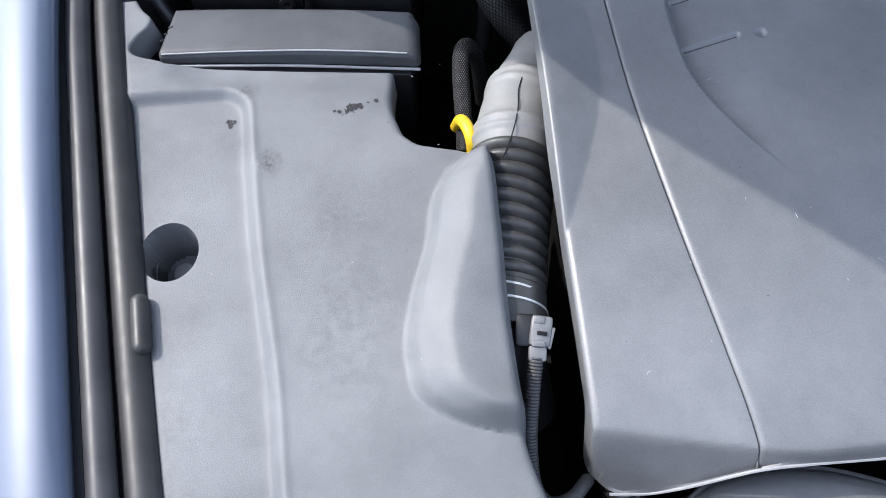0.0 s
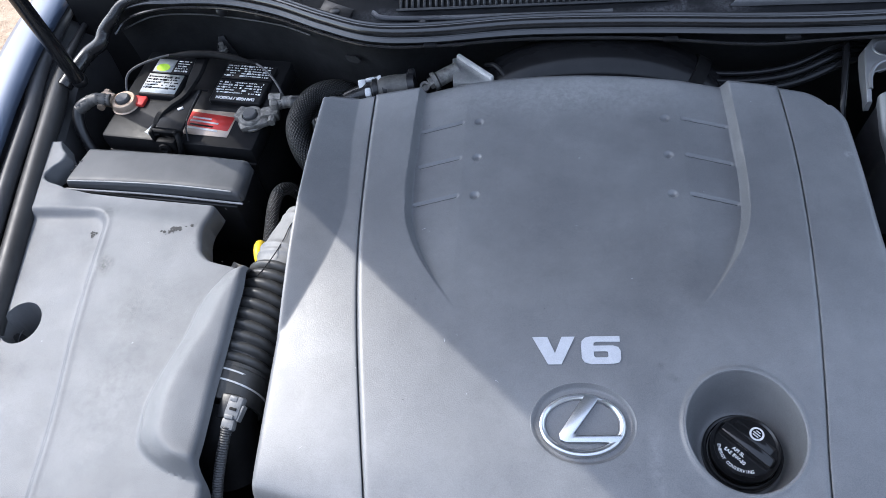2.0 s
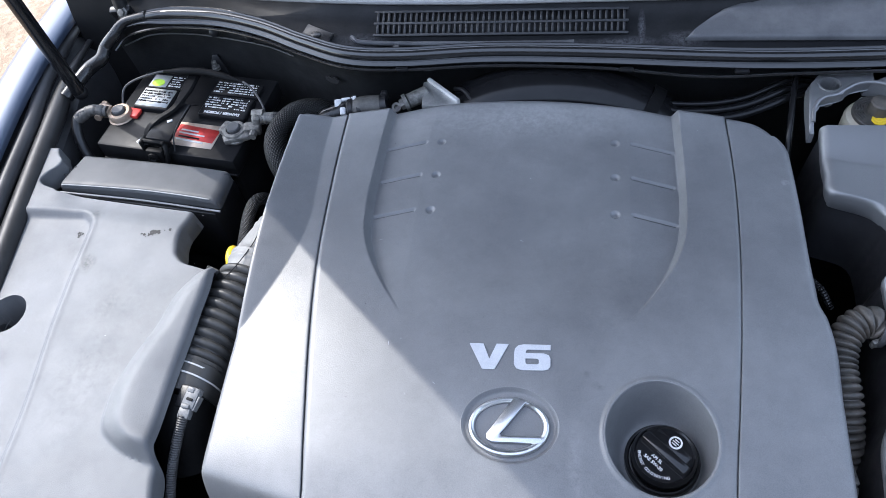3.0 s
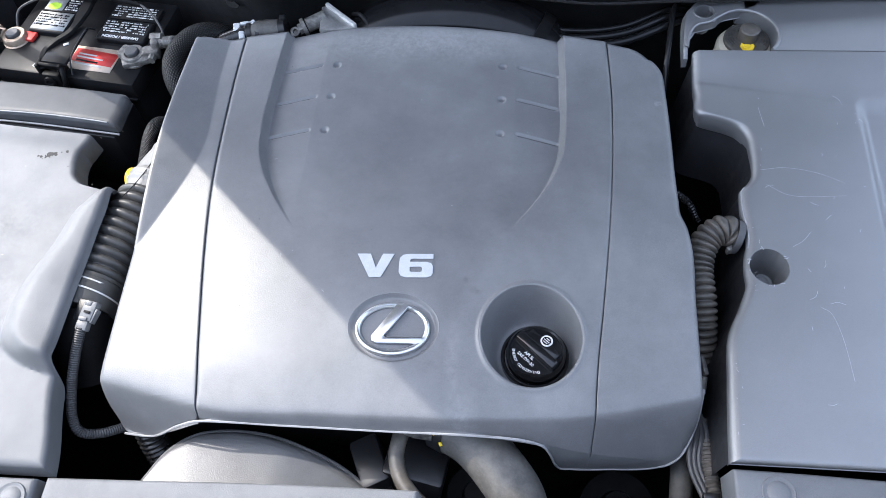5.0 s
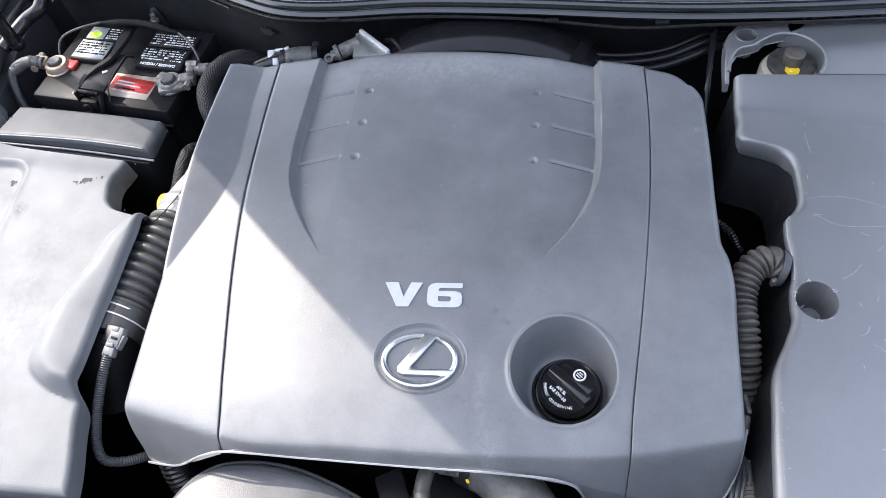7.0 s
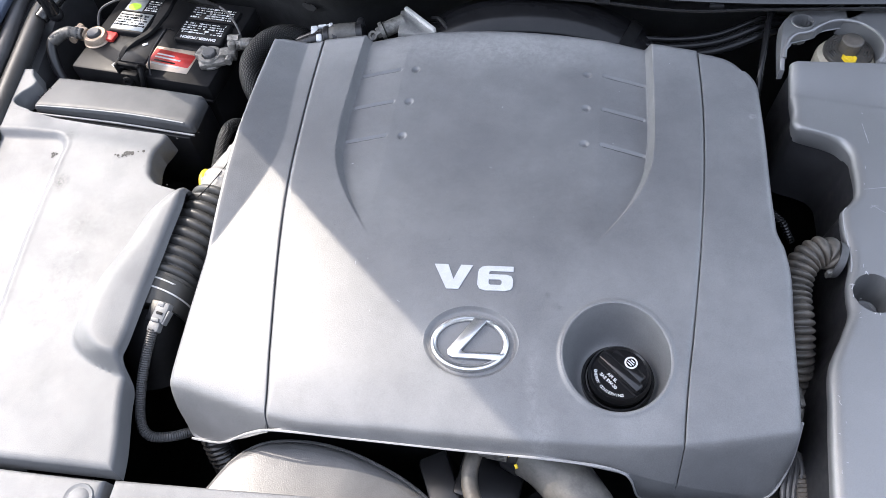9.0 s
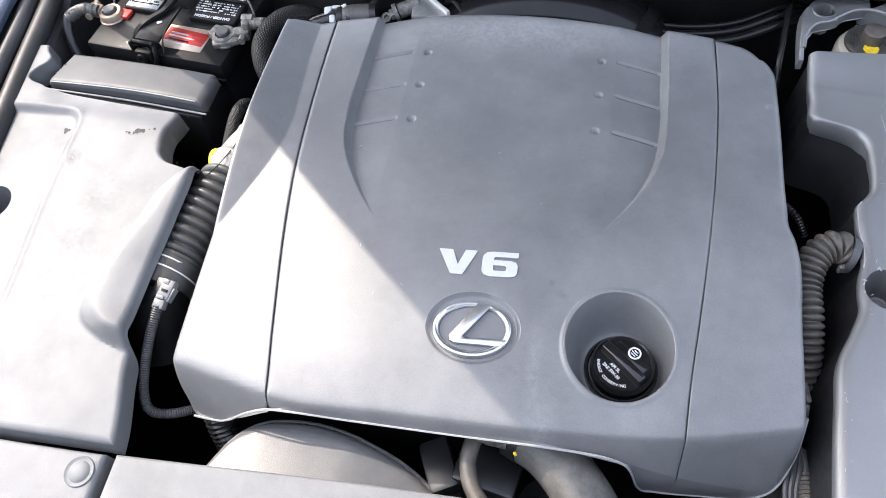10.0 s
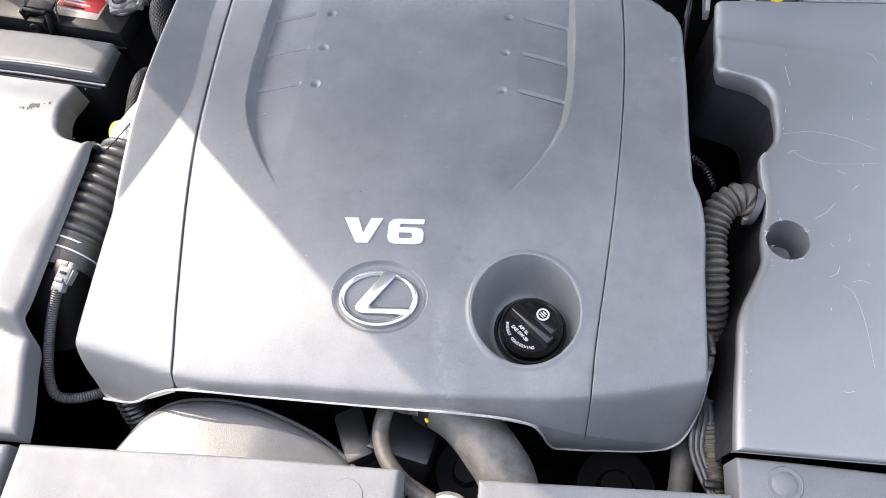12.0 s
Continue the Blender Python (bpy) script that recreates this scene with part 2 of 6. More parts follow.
COVER = surface("moulded_grey_plastic", (0.116, 0.118, 0.123), (0.152, 0.155, 0.160), (0.33, 0.42), spec=0.62, speck_mix=0.6, grain=900, grain_bump=0.3, blotch=12.5, dust=0.24, dust_colour=(0.36, 0.36, 0.36))
SIDE = surface("side_panel_plastic", (0.112, 0.116, 0.122), (0.165, 0.169, 0.175), (0.44, 0.54), spec=0.28, speck_mix=0.55, grain=1300, grain_bump=0.5, blotch=11, dust=0.10, dust_colour=(0.4, 0.39, 0.39))
LID = surface("fuse_lid_plastic", (0.056, 0.058, 0.062), (0.078, 0.080, 0.084), (0.44, 0.54), grain=900, blotch=16, dust=0.10, spec=0.28)
BLACK = surface("black_plastic", (0.009, 0.009, 0.010), (0.016, 0.016, 0.018), (0.28, 0.42), blotch=20, dust=0.12, dust_colour=(0.05, 0.05, 0.05), spec=0.45)
# Near-black bay metal; the shade of cavities and openings is in this colour.
DARK = surface("bay_metal_and_gap_shade", (0.004, 0.004, 0.0045), (0.009, 0.009, 0.01), (0.6, 0.8), blotch=9, dust=0.2, dust_colour=(0.03, 0.028, 0.026), spec=0.25)
GLOSS = surface("glossy_black_plastic", (0.008, 0.008, 0.009), (0.013, 0.013, 0.014), (0.10, 0.18), blotch=25, grain_bump=0.05)
SATIN = surface("satin_black_plastic", (0.007, 0.007, 0.008), (0.012, 0.012, 0.013), (0.16, 0.2), blotch=25, grain_bump=0.0, spec=0.28)
SEAL = surface("smooth_seal_rubber", (0.008, 0.008, 0.009), (0.014, 0.014, 0.015), (0.16, 0.26), blotch=30, dust=0.04, dust_colour=(0.06, 0.06, 0.06), spec=0.9)
RUBBER = surface("black_rubber", (0.010, 0.010, 0.011), (0.018, 0.018, 0.019), (0.2, 0.3), blotch=30, dust=0.08, dust_colour=(0.08, 0.078, 0.075))
HOSE = surface("dusty_grey_rubber", (0.034, 0.032, 0.029), (0.068, 0.062, 0.055), (0.4, 0.6), blotch=60, dust=0.5, dust_colour=(0.20, 0.165, 0.13))
BELLOWS = surface("bellows_rubber", (0.024, 0.024, 0.0235), (0.044, 0.0435, 0.042), (0.35, 0.5), blotch=35, dust=0.4, dust_colour=(0.13, 0.125, 0.115))
TUBE_GREY = surface("intake_tube_plastic", (0.17, 0.168, 0.165), (0.25, 0.247, 0.24), (0.45, 0.6), blotch=25, dust=0.4, dust_colour=(0.32, 0.3, 0.27))
CHROME = surface("chrome", (0.62, 0.63, 0.65), (0.70, 0.71, 0.72), (0.27, 0.33), metal=1.0, grain_bump=0.0, blotch=20)
SILVER = surface("cast_aluminium", (0.36, 0.36, 0.36), (0.54, 0.54, 0.53), (0.35, 0.55), metal=0.8, blotch=50, grain=700, grain_bump=0.3)
LEAD = surface("oxidised_lead", (0.045, 0.043, 0.040), (0.25, 0.24, 0.22), (0.45, 0.65), metal=0.4, blotch=140, grain_bump=0.4, dust=0.3)
PLUG = surface("grey_plug_plastic", (0.10, 0.102, 0.105), (0.17, 0.172, 0.175), (0.35, 0.5), blotch=90, dust=0.3)
POST = surface("dull_lead_post", (0.05, 0.05, 0.052), (0.085, 0.085, 0.087), (0.45, 0.6), blotch=80, grain_bump=0.3)
BRASS = surface("tarnished_terminal", (0.34, 0.25, 0.18), (0.52, 0.42, 0.33), (0.4, 0.6), metal=0.6, blotch=90, grain_bump=0.3)
WHITE = surface("white_plastic", (0.5, 0.51, 0.52), (0.62, 0.63, 0.64), (0.4, 0.55), blotch=60, dust=0.15)
PALE = surface("pale_lettering", (0.43, 0.44, 0.47), (0.49, 0.50, 0.53), (0.5, 0.6), blotch=80, grain_bump=0.0)
PRINT = surface("white_print", (0.62, 0.62, 0.62), (0.75, 0.75, 0.75), (0.5, 0.6), blotch=200, grain_bump=0.0)
RED = surface("red_label", (0.5, 0.03, 0.025), (0.62, 0.05, 0.04), (0.4, 0.55), blotch=60, grain_bump=0.0)
CREAM = surface("cream_label", (0.55, 0.42, 0.33), (0.66, 0.53, 0.43), (0.4, 0.55), blotch=60, grain_bump=0.0)
YELLOW = surface("yellow_plastic", (0.75, 0.5, 0.02), (0.85, 0.6, 0.04), (0.35, 0.5), blotch=60)
GREEN = surface("lime_green_sticker", (0.45, 0.75, 0.04), (0.55, 0.82, 0.08), (0.35, 0.5), blotch=60, grain_bump=0.0)
PAINT = surface("silver_blue_car_paint", (0.048, 0.066, 0.108), (0.06, 0.082, 0.128), (0.38, 0.46), metal=0.2, grain=4000, grain_bump=0.02, blotch=3, coat=0.45)
MILKY = surface("yellowed_reservoir", (0.42, 0.37, 0.27), (0.55, 0.5, 0.4), (0.35, 0.5), blotch=50, dust=0.2)
CASE = surface("battery_case", (0.009, 0.009, 0.010), (0.016, 0.016, 0.017), (0.3, 0.42), blotch=25, dust=0.08, dust_colour=(0.07, 0.07, 0.07), spec=0.10)
GREYLABEL = surface("grey_label", (0.42, 0.43, 0.42), (0.54, 0.55, 0.54), (0.4, 0.5), blotch=70, grain_bump=0.0)
SHIELD = surface("pulley_shield", (0.085, 0.085, 0.087), (0.125, 0.125, 0.127), (0.28, 0.40), grain=800, grain_bump=0.45, blotch=18, dust=0.06, relief=0.0004)
SCUFF = surface("dark_scuff", (0.01, 0.01, 0.011), (0.02, 0.02, 0.021), (0.6, 0.8), blotch=200)
SCRATCH = surface("pale_scratch", (0.38, 0.38, 0.4), (0.5, 0.5, 0.52), (0.5, 0.6), blotch=100, grain_bump=0.0)
TRIM = surface("sky_lit_screen_trim", (0.13, 0.135, 0.15), (0.18, 0.185, 0.2), (0.3, 0.42), blotch=20, dust=0.2)
GLASS = surface("tinted_glass", (0.02, 0.025, 0.03), (0.03, 0.035, 0.04), (0.03, 0.06), blotch=4, grain_bump=0.0, coat=0.5)


INNER = surface("dark_hood_liner", (0.035, 0.036, 0.040), (0.055, 0.056, 0.060), (0.7, 0.85), blotch=6, grain=300)
COWL = surface("dusty_cowl_plastic", (0.009, 0.0093, 0.0105), (0.02, 0.0205, 0.0225), (0.32, 0.5), spec=0.16, blotch=14, dust=0.18, dust_colour=(0.06, 0.06, 0.06), grain=500, grain_bump=0.3)
# Pale edges: wear on some, a highlight put into the colour on others.
EDGE = surface("pale_edge_wear_and_glint", (0.26, 0.26, 0.265), (0.34, 0.34, 0.345), (0.35, 0.5), blotch=60, grain_bump=0.0)
WORNHOSE = surface("worn_radiator_hose", (0.05, 0.048, 0.045), (0.1, 0.096, 0.09), (0.45, 0.65), blotch=60, dust=0.4, dust_colour=(0.19, 0.175, 0.15), grain=400, grain_bump=0.5)
CAST = surface("bright_cast_metal", (0.5, 0.5, 0.49), (0.68, 0.67, 0.65), (0.4, 0.55), metal=0.3, blotch=60, grain_bump=0.3)
SLEEVE = surface("ribbed_sleeve", (0.042, 0.042, 0.044), (0.074, 0.074, 0.076), (0.4, 0.55), blotch=60, dust=0.2, dust_colour=(0.12, 0.115, 0.11))
GRILLE = surface("grille_plastic", (0.03, 0.031, 0.034), (0.05, 0.051, 0.055), (0.4, 0.55), spec=0.35, blotch=40, dust=0.2, dust_colour=(0.1, 0.1, 0.1))
RAIL = surface("moulded_rail", (0.036, 0.036, 0.039), (0.058, 0.058, 0.061), (0.34, 0.46), spec=0.35, blotch=25, dust=0.12, dust_colour=(0.07, 0.07, 0.07))
STRIP = surface("dusty_seal", (0.028, 0.0278, 0.028), (0.042, 0.0415, 0.042), (0.36, 0.5), spec=0.35, blotch=25, dust=0.1, dust_colour=(0.04, 0.038, 0.036))


def braid_material(name, thread):
    """Woven sleeve: two crossed sets of ridges over the length and girth of the sleeve."""
    mat, nodes, links, bsdf = nodes_of(name)
    uv = nodes.new("ShaderNodeTexCoord")
    waves = []
    for turn_z in (45, -45):
        mp = nodes.new("ShaderNodeMapping")
        mp.inputs["Rotation"].default_value = (0, 0, radians(turn_z))
        links.new(uv.outputs["UV"], mp.inputs["Vector"])
        w = nodes.new("ShaderNodeTexWave")
        w.inputs["Scale"].default_value, w.inputs["Distortion"].default_value = 11.0, 0.25
        links.new(mp.outputs["Vector"], w.inputs["Vector"])
        waves.append(w)
    top = nodes.new("ShaderNodeMath")
    top.operation = "MULTIPLY"
    links.new(waves[0].outputs["Fac"], top.inputs[0])
    links.new(waves[1].outputs["Fac"], top.inputs[1])
    c = ramp(nodes, links, top.outputs["Value"], [(0.35, (0.002, 0.002, 0.002)), (0.75, (thread, thread, thread))])
    links.new(c.outputs["Color"], bsdf.inputs["Base Color"])
    b = nodes.new("ShaderNodeBump")
    b.inputs["Strength"].default_value, b.inputs["Distance"].default_value = 0.9, 0.001
    links.new(top.outputs["Value"], b.inputs["Height"])
    links.new(b.outputs["Normal"], bsdf.inputs["Normal"])
    bsdf.inputs["Roughness"].default_value = 0.42
    bsdf.inputs["Specular IOR Level"].default_value = 0.3
    return mat


def sleeve_map(bm, n, spacing, girth):
    """Unrolls a swept tube of n sides: u along it, v round it, both in steps of a tenth of the girth's threads."""
    layer = bm.loops.layers.uv.new("along")
    bm.verts.index_update()
    for f in bm.faces:
        ids = [v.index for v in f.verts]
        wrap = max(i % n for i in ids) - min(i % n for i in ids) > n // 2
        for loop in f.loops:
            ring, k = divmod(loop.vert.index, n)
            if wrap and k == 0:
                k = n
            loop[layer].uv = (ring * spacing / girth, k / n)


def ground_material():
    mat, nodes, links, bsdf = nodes_of("dry_sandy_soil")
    big = noise_node(nodes, links, 1.6, 10, 0.65)
    c = ramp(nodes, links, big.outputs["Fac"], [(0.3, (0.30, 0.21, 0.14)), (0.55, (0.44, 0.33, 0.23)), (0.75, (0.55, 0.44, 0.33))])
    peb = noise_node(nodes, links, 38, 5, 0.7)
    mix = nodes.new("ShaderNodeMixRGB")
    mix.blend_type = "MULTIPLY"
    mix.inputs["Fac"].default_value = 0.6
    d = ramp(nodes, links, peb.outputs["Fac"], [(0.35, (0.55, 0.5, 0.45)), (0.6, (1.1, 1.1, 1.1))])
    links.new(c.outputs["Color"], mix.inputs["Color1"])
    links.new(d.outputs["Color"], mix.inputs["Color2"])
    links.new(mix.outputs["Color"], bsdf.inputs["Base Color"])
    b = nodes.new("ShaderNodeBump")
    b.inputs["Strength"].default_value, b.inputs["Distance"].default_value = 0.8, 0.02
    links.new(peb.outputs["Fac"], b.inputs["Height"])
    links.new(b.outputs["Normal"], bsdf.inputs["Normal"])
    bsdf.inputs["Roughness"].default_value = 0.95
    return mat


def smudge(mat, spots, colour, noise_scale):
    """Lays stains of their own shape on a material: spots of (x, y, half length in x, in y, strength), broken up by noise."""
    nodes, links = mat.node_tree.nodes, mat.node_tree.links
    bsdf = nodes["Principled BSDF"]
    rag = noise_node(nodes, links, noise_scale, 8, 0.75)
    edge = ramp(nodes, links, rag.outputs["Fac"], [(0.38, (0, 0, 0)), (0.66, (1, 1, 1))])
    for x, y, hx, hy, strength in spots:
        coord = nodes.new("ShaderNodeTexCoord")
        mp = nodes.new("ShaderNodeMapping")
        mp.inputs["Location"].default_value = (-x / hx, -y / hy, 0)
        mp.inputs["Scale"].default_value = (1 / hx, 1 / hy, 0)
        links.new(coord.outputs["Object"], mp.inputs["Vector"])
        g = nodes.new("ShaderNodeTexGradient")
        g.gradient_type = "SPHERICAL"
        links.new(mp.outputs["Vector"], g.inputs["Vector"])
        m = nodes.new("ShaderNodeMath")
        m.operation = "MULTIPLY"
        links.new(g.outputs["Fac"], m.inputs[0])
        links.new(edge.outputs["Color"], m.inputs[1])
        k = nodes.new("ShaderNodeMath")
        k.operation, k.use_clamp = "MULTIPLY", True
        links.new(m.outputs["Value"], k.inputs[0])
        k.inputs[1].default_value = strength
        mix = nodes.new("ShaderNodeMixRGB")
        before = bsdf.inputs["Base Color"].links[0].from_socket
        links.new(k.outputs["Value"], mix.inputs["Fac"])
        links.new(before, mix.inputs["Color1"])
        mix.inputs["Color2"].default_value = (*colour, 1)
        links.new(mix.outputs["Color"], bsdf.inputs["Base Color"])


smudge(COVER, [(-0.01, 0.572, 0.20, 0.05, 0.34), (0.072, 0.115, 0.010, 0.05, 0.30), (0.085, 0.06, 0.02, 0.05, 0.25), (0.308, 0.475, 0.006, 0.006, 0.8)], (0.40, 0.40, 0.40), 140)
smudge(COVER, [(0.094, 0.196, 0.010, 0.006, 0.9), (0.082, 0.208, 0.007, 0.005, 0.8), (0.12, 0.32, 0.16, 0.14, 0.22)], (0.06, 0.06, 0.062), 160)
smudge(SIDE, [(-0.50, 0.18, 0.08, 0.10, 0.22), (-0.63, 0.12, 0.05, 0.10, 0.2), (0.47, 0.12, 0.1, 0.1, 0.2), (0.50, 0.42, 0.12, 0.08, 0.2)], (0.36, 0.36, 0.36), 90)
smudge(SIDE, [(-0.562, 0.343, 0.014, 0.020, 1.6), (-0.585, 0.424, 0.016, 0.014, 1.2), (-0.506, 0.276, 0.018, 0.024, 0.7), (-0.60, 0.37, 0.03, 0.02, 0.4), (-0.49, 0.28, 0.10, 0.10, 0.28), (0.45, 0.30, 0.08, 0.1, 0.2)], (0.06, 0.065, 0.065), 160)

smudge(COWL, [(0.145, 0.716, 0.006, 0.026, 1.3), (0.125, 0.692, 0.05, 0.012, 1.0), (0.205, 0.697, 0.04, 0.016, 1.0), (-0.25, 0.700, 0.05, 0.014, 0.8), (0.05, 0.690, 0.10, 0.010, 0.6)], (0.13, 0.13, 0.14), 220)
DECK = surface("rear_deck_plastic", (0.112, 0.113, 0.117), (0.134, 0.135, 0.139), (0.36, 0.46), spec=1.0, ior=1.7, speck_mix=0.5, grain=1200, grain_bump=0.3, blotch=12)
POCKET = surface("pocket_plastic_in_shade", (0.016, 0.016, 0.018), (0.028, 0.028, 0.031), (0.35, 0.5), spec=0.35, blotch=25, dust=0.15, dust_colour=(0.07, 0.07, 0.07))
LINING = surface("dusty_bulkhead_lining", (0.012, 0.012, 0.0125), (0.026, 0.026, 0.027), (0.45, 0.62), spec=0.35, blotch=16, dust=0.25, dust_colour=(0.05, 0.05, 0.05), grain=300, grain_bump=0.5)
STRAP = surface("black_strap", (0.005, 0.005, 0.0055), (0.009, 0.009, 0.0095), (0.4, 0.52), spec=0.08, blotch=40, dust=0.02)
BRAID = braid_material("braided_sleeve", 0.028)
PALEBRAID = braid_material("worn_braided_sleeve", 0.16)
DUSTY = surface("dusty_raised_plastic", (0.075, 0.076, 0.082), (0.11, 0.111, 0.118), (0.3, 0.45), blotch=18, dust=0.5, dust_colour=(0.24, 0.24, 0.24), stretch=(1, 2.2, 1))
SOIL = ground_material()

# ---- ground ----
bm = bmesh.new()
bmesh.ops.create_grid(bm, x_segments=60, y_segments=60, size=1.0)
for v in bm.verts:
    far = v.co.length
    v.co *= 3 + 400 * far**4
    v.co.z = 0.02 * noise.noise(v.co * 1.3) if far < 0.5 else 0.0
tagged(part("ground", bm, SOIL, None), "dry sandy soil with pebbles beside the car", "ground", kind="structure")

# ---- unseen dark slabs, added in front of the car and beside it to block low light ----
BLOCKER = surface("dark_light_blocker", (0.03, 0.03, 0.03), (0.05, 0.05, 0.05), (0.8, 0.95), blotch=2, grain=60, spec=0.2)
for name, c, size in (("blocker_front", (0.6, -1.9, 1.15), (6.0, 0.2, 2.3)), ("blocker_side", (3.4, 0.5, 0.8), (0.2, 9.0, 1.6))):
    bm = bmesh.new()
    box(bm, c, size, bevel=0.01)
    tagged(part(name, bm, BLOCKER, None), "unseen dark slab added to block low sky light", "wall", kind="structure")

# ---- car body round the engine bay ----
RAIL_IN = graph((-0.6, -0.60), (-0.1, -0.668), (0.19, -0.716), (0.38, -0.744), (0.52, -0.764), (0.59, -0.772), (0.70, -0.790), (0.80, -0.788), (0.95, -0.775), (1.4, -0.74))
FENDER_IN = graph((-0.6, -0.60), (-0.1, -0.668), (0.19, -0.716), (0.38, -0.743), (0.52, -0.759), (0.60, -0.766), (0.70, -0.768), (0.80, -0.760), (0.95, -0.744), (1.4, -0.70))
body = thing("car_body", "silver-blue painted car body round an open engine bay", "car")


def fender(side):
    bm = bmesh.new()
    section = [(0.002, -0.012), (0.0, -0.003), (0.002, 0.0), (0.006, 0.003), (0.02, 0.006), (0.045, 0.004), (0.065, -0.006), (0.085, -0.03), (0.105, -0.08), (0.125, -0.18), (0.13, -0.35), (0.11, -0.6)]
    rows = []
    for y in np.linspace(-0.6, 1.4, 60):
        base = float(FENDER_IN(y))
        z = 0.868 + 0.05 * max(0, y - 0.2) - 0.10 * max(0, -y)**1.5
        rows.append([bm.verts.new((side * (-base + o), y, z + h)) for o, h in section])
    for p, q in zip(rows, rows[1:]):
        for k in range(len(section) - 1):
            bm.faces.new((p[k], q[k], q[k + 1], p[k + 1]))
    return part("fender", bm, PAINT, body, "glossy silver-blue fender", 60)


fender(-1)
fender(1)


def along_left(offset, z, y_from, y_to, n=14, side=-1):
    return [(side * (-float(RAIL_IN(y)) - offset), y, z + 0.05 * max(0, y - 0.2) * 0.6) for y in np.linspace(y_from, y_to, n)]


for side in (-1, 1):
    bm = bmesh.new()
    tube(bm, along_left(0.0155, 0.851, -0.4, 0.88, side=side), lambda r: 0.0115 * (1 - 0.6 * float(smooth(1.10, 1.30, r))), 14, 4)
    part("fender_rail", bm, RAIL, body, "dark grey moulded rail along the fender")
    bm = bmesh.new()
    tube(bm, along_left(0.042, 0.839, -0.4, 0.80, side=side), lambda r: 0.0150 * (1 - 0.7 * float(smooth(1.02, 1.20, r))), 16, 4)
    part("bulb_seal", bm, STRIP, body, "rounded black rubber bulb seal")
    bm = bmesh.new()
    strip = [along_left(o, z, -0.45, 1.0, 24, side) for o, z in ((-0.03, 0.852), (0.002, 0.850), (0.012, 0.838), (0.055, 0.815), (0.06, 0.78), (0.062, 0.4))]
    grid = [[bm.verts.new(p) for p in row] for row in strip]
    for p, q in zip(grid, grid[1:]):
        for k in range(len(p) - 1):
            bm.faces.new((p[k], p[k + 1], q[k + 1], q[k]))
    part("inner_wing", bm, RAIL, body, "dark inner wing of the engine bay")

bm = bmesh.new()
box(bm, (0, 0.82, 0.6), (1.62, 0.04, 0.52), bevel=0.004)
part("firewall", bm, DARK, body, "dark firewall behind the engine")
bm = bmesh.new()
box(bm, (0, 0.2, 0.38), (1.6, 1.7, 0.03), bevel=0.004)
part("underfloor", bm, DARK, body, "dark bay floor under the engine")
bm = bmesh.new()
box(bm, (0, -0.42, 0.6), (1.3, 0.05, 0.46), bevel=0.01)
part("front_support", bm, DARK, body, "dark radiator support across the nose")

for side in (-1, 1):
    bm = bmesh.new()
    lathe(bm, (side * 0.74, 0.16, 0.32), [(0.20, -0.09), (0.30, -0.10), (0.322, -0.07), (0.322, 0.07), (0.30, 0.10), (0.20, 0.09), (0.19, 0.02), (0.0, 0.03)], 40, rot=(0, 90, 0))
    part("wheel", bm, RUBBER, body, "black tyre on a wheel")

# hood, propped open over the bay
hood = thing("hood", "open silver-blue car hood held up over the engine bay", "car hood")
HOOD_REAR, HOOD_TILT, HOOD_LONG = (0.0, 0.86, 1.00), 70.0, 1.22
bm = bmesh.new()
half = [(0.822, 0.11), (0.824, 0.3), (0.823, 0.7), (0.815, 1.02), (0.76, 1.13), (0.5, 1.19), (0.2, HOOD_LONG)]
outline = [(-x, y) for x, y in half] + half[::-1]
hood_pose = pose(*HOOD_REAR, 180 - HOOD_TILT, 0, 0)
prism(bm, [(x, y) for x, y in outline], -0.004, 0.004, 0.002, hood_pose)
part("hood_skin", bm, PAINT, hood)
bm = bmesh.new()
prism(bm, [(x * 0.93, 0.04 + y * 0.92) for x, y in outline], 0.0045, 0.018, 0.006, hood_pose)
part("inner_panel", bm, INNER, hood, "dark fibre liner under the hood")

# ---- engine cover ----
cover = thing("engine_cover", "grey moulded plastic engine cover over the engine", "engine cover")
CROWN = graph((0.03, 0.866), (0.06, 0.870), (0.10, 0.877), (0.15, 0.883), (0.2, 0.888), (0.287, 0.895), (0.40, 0.899), (0.50, 0.9015), (0.58, 0.901), (0.63, 0.898))
CREASE = graph((0.20, 0.333), (0.263, 0.304), (0.304, 0.287), (0.343, 0.273), (0.368, 0.266), (0.397, 0.262), (0.449, 0.264), (0.505, 0.268), (0.559, 0.269), (0.62, 0.270))
STEP_X = graph((0.25, 0.113), (0.273, 0.129), (0.31, 0.155), (0.341, 0.173), (0.382, 0.188), (0.42, 0.192), (0.5, 0.192), (0.6, 0.190), (0.65, 0.189))


GROOVE_Y = (0.53, 0.4735, 0.4175)


def groove_ends(side, y):
    return (side * 0.1805, y - 0.0085), (side * 0.1325, y + 0.0005)


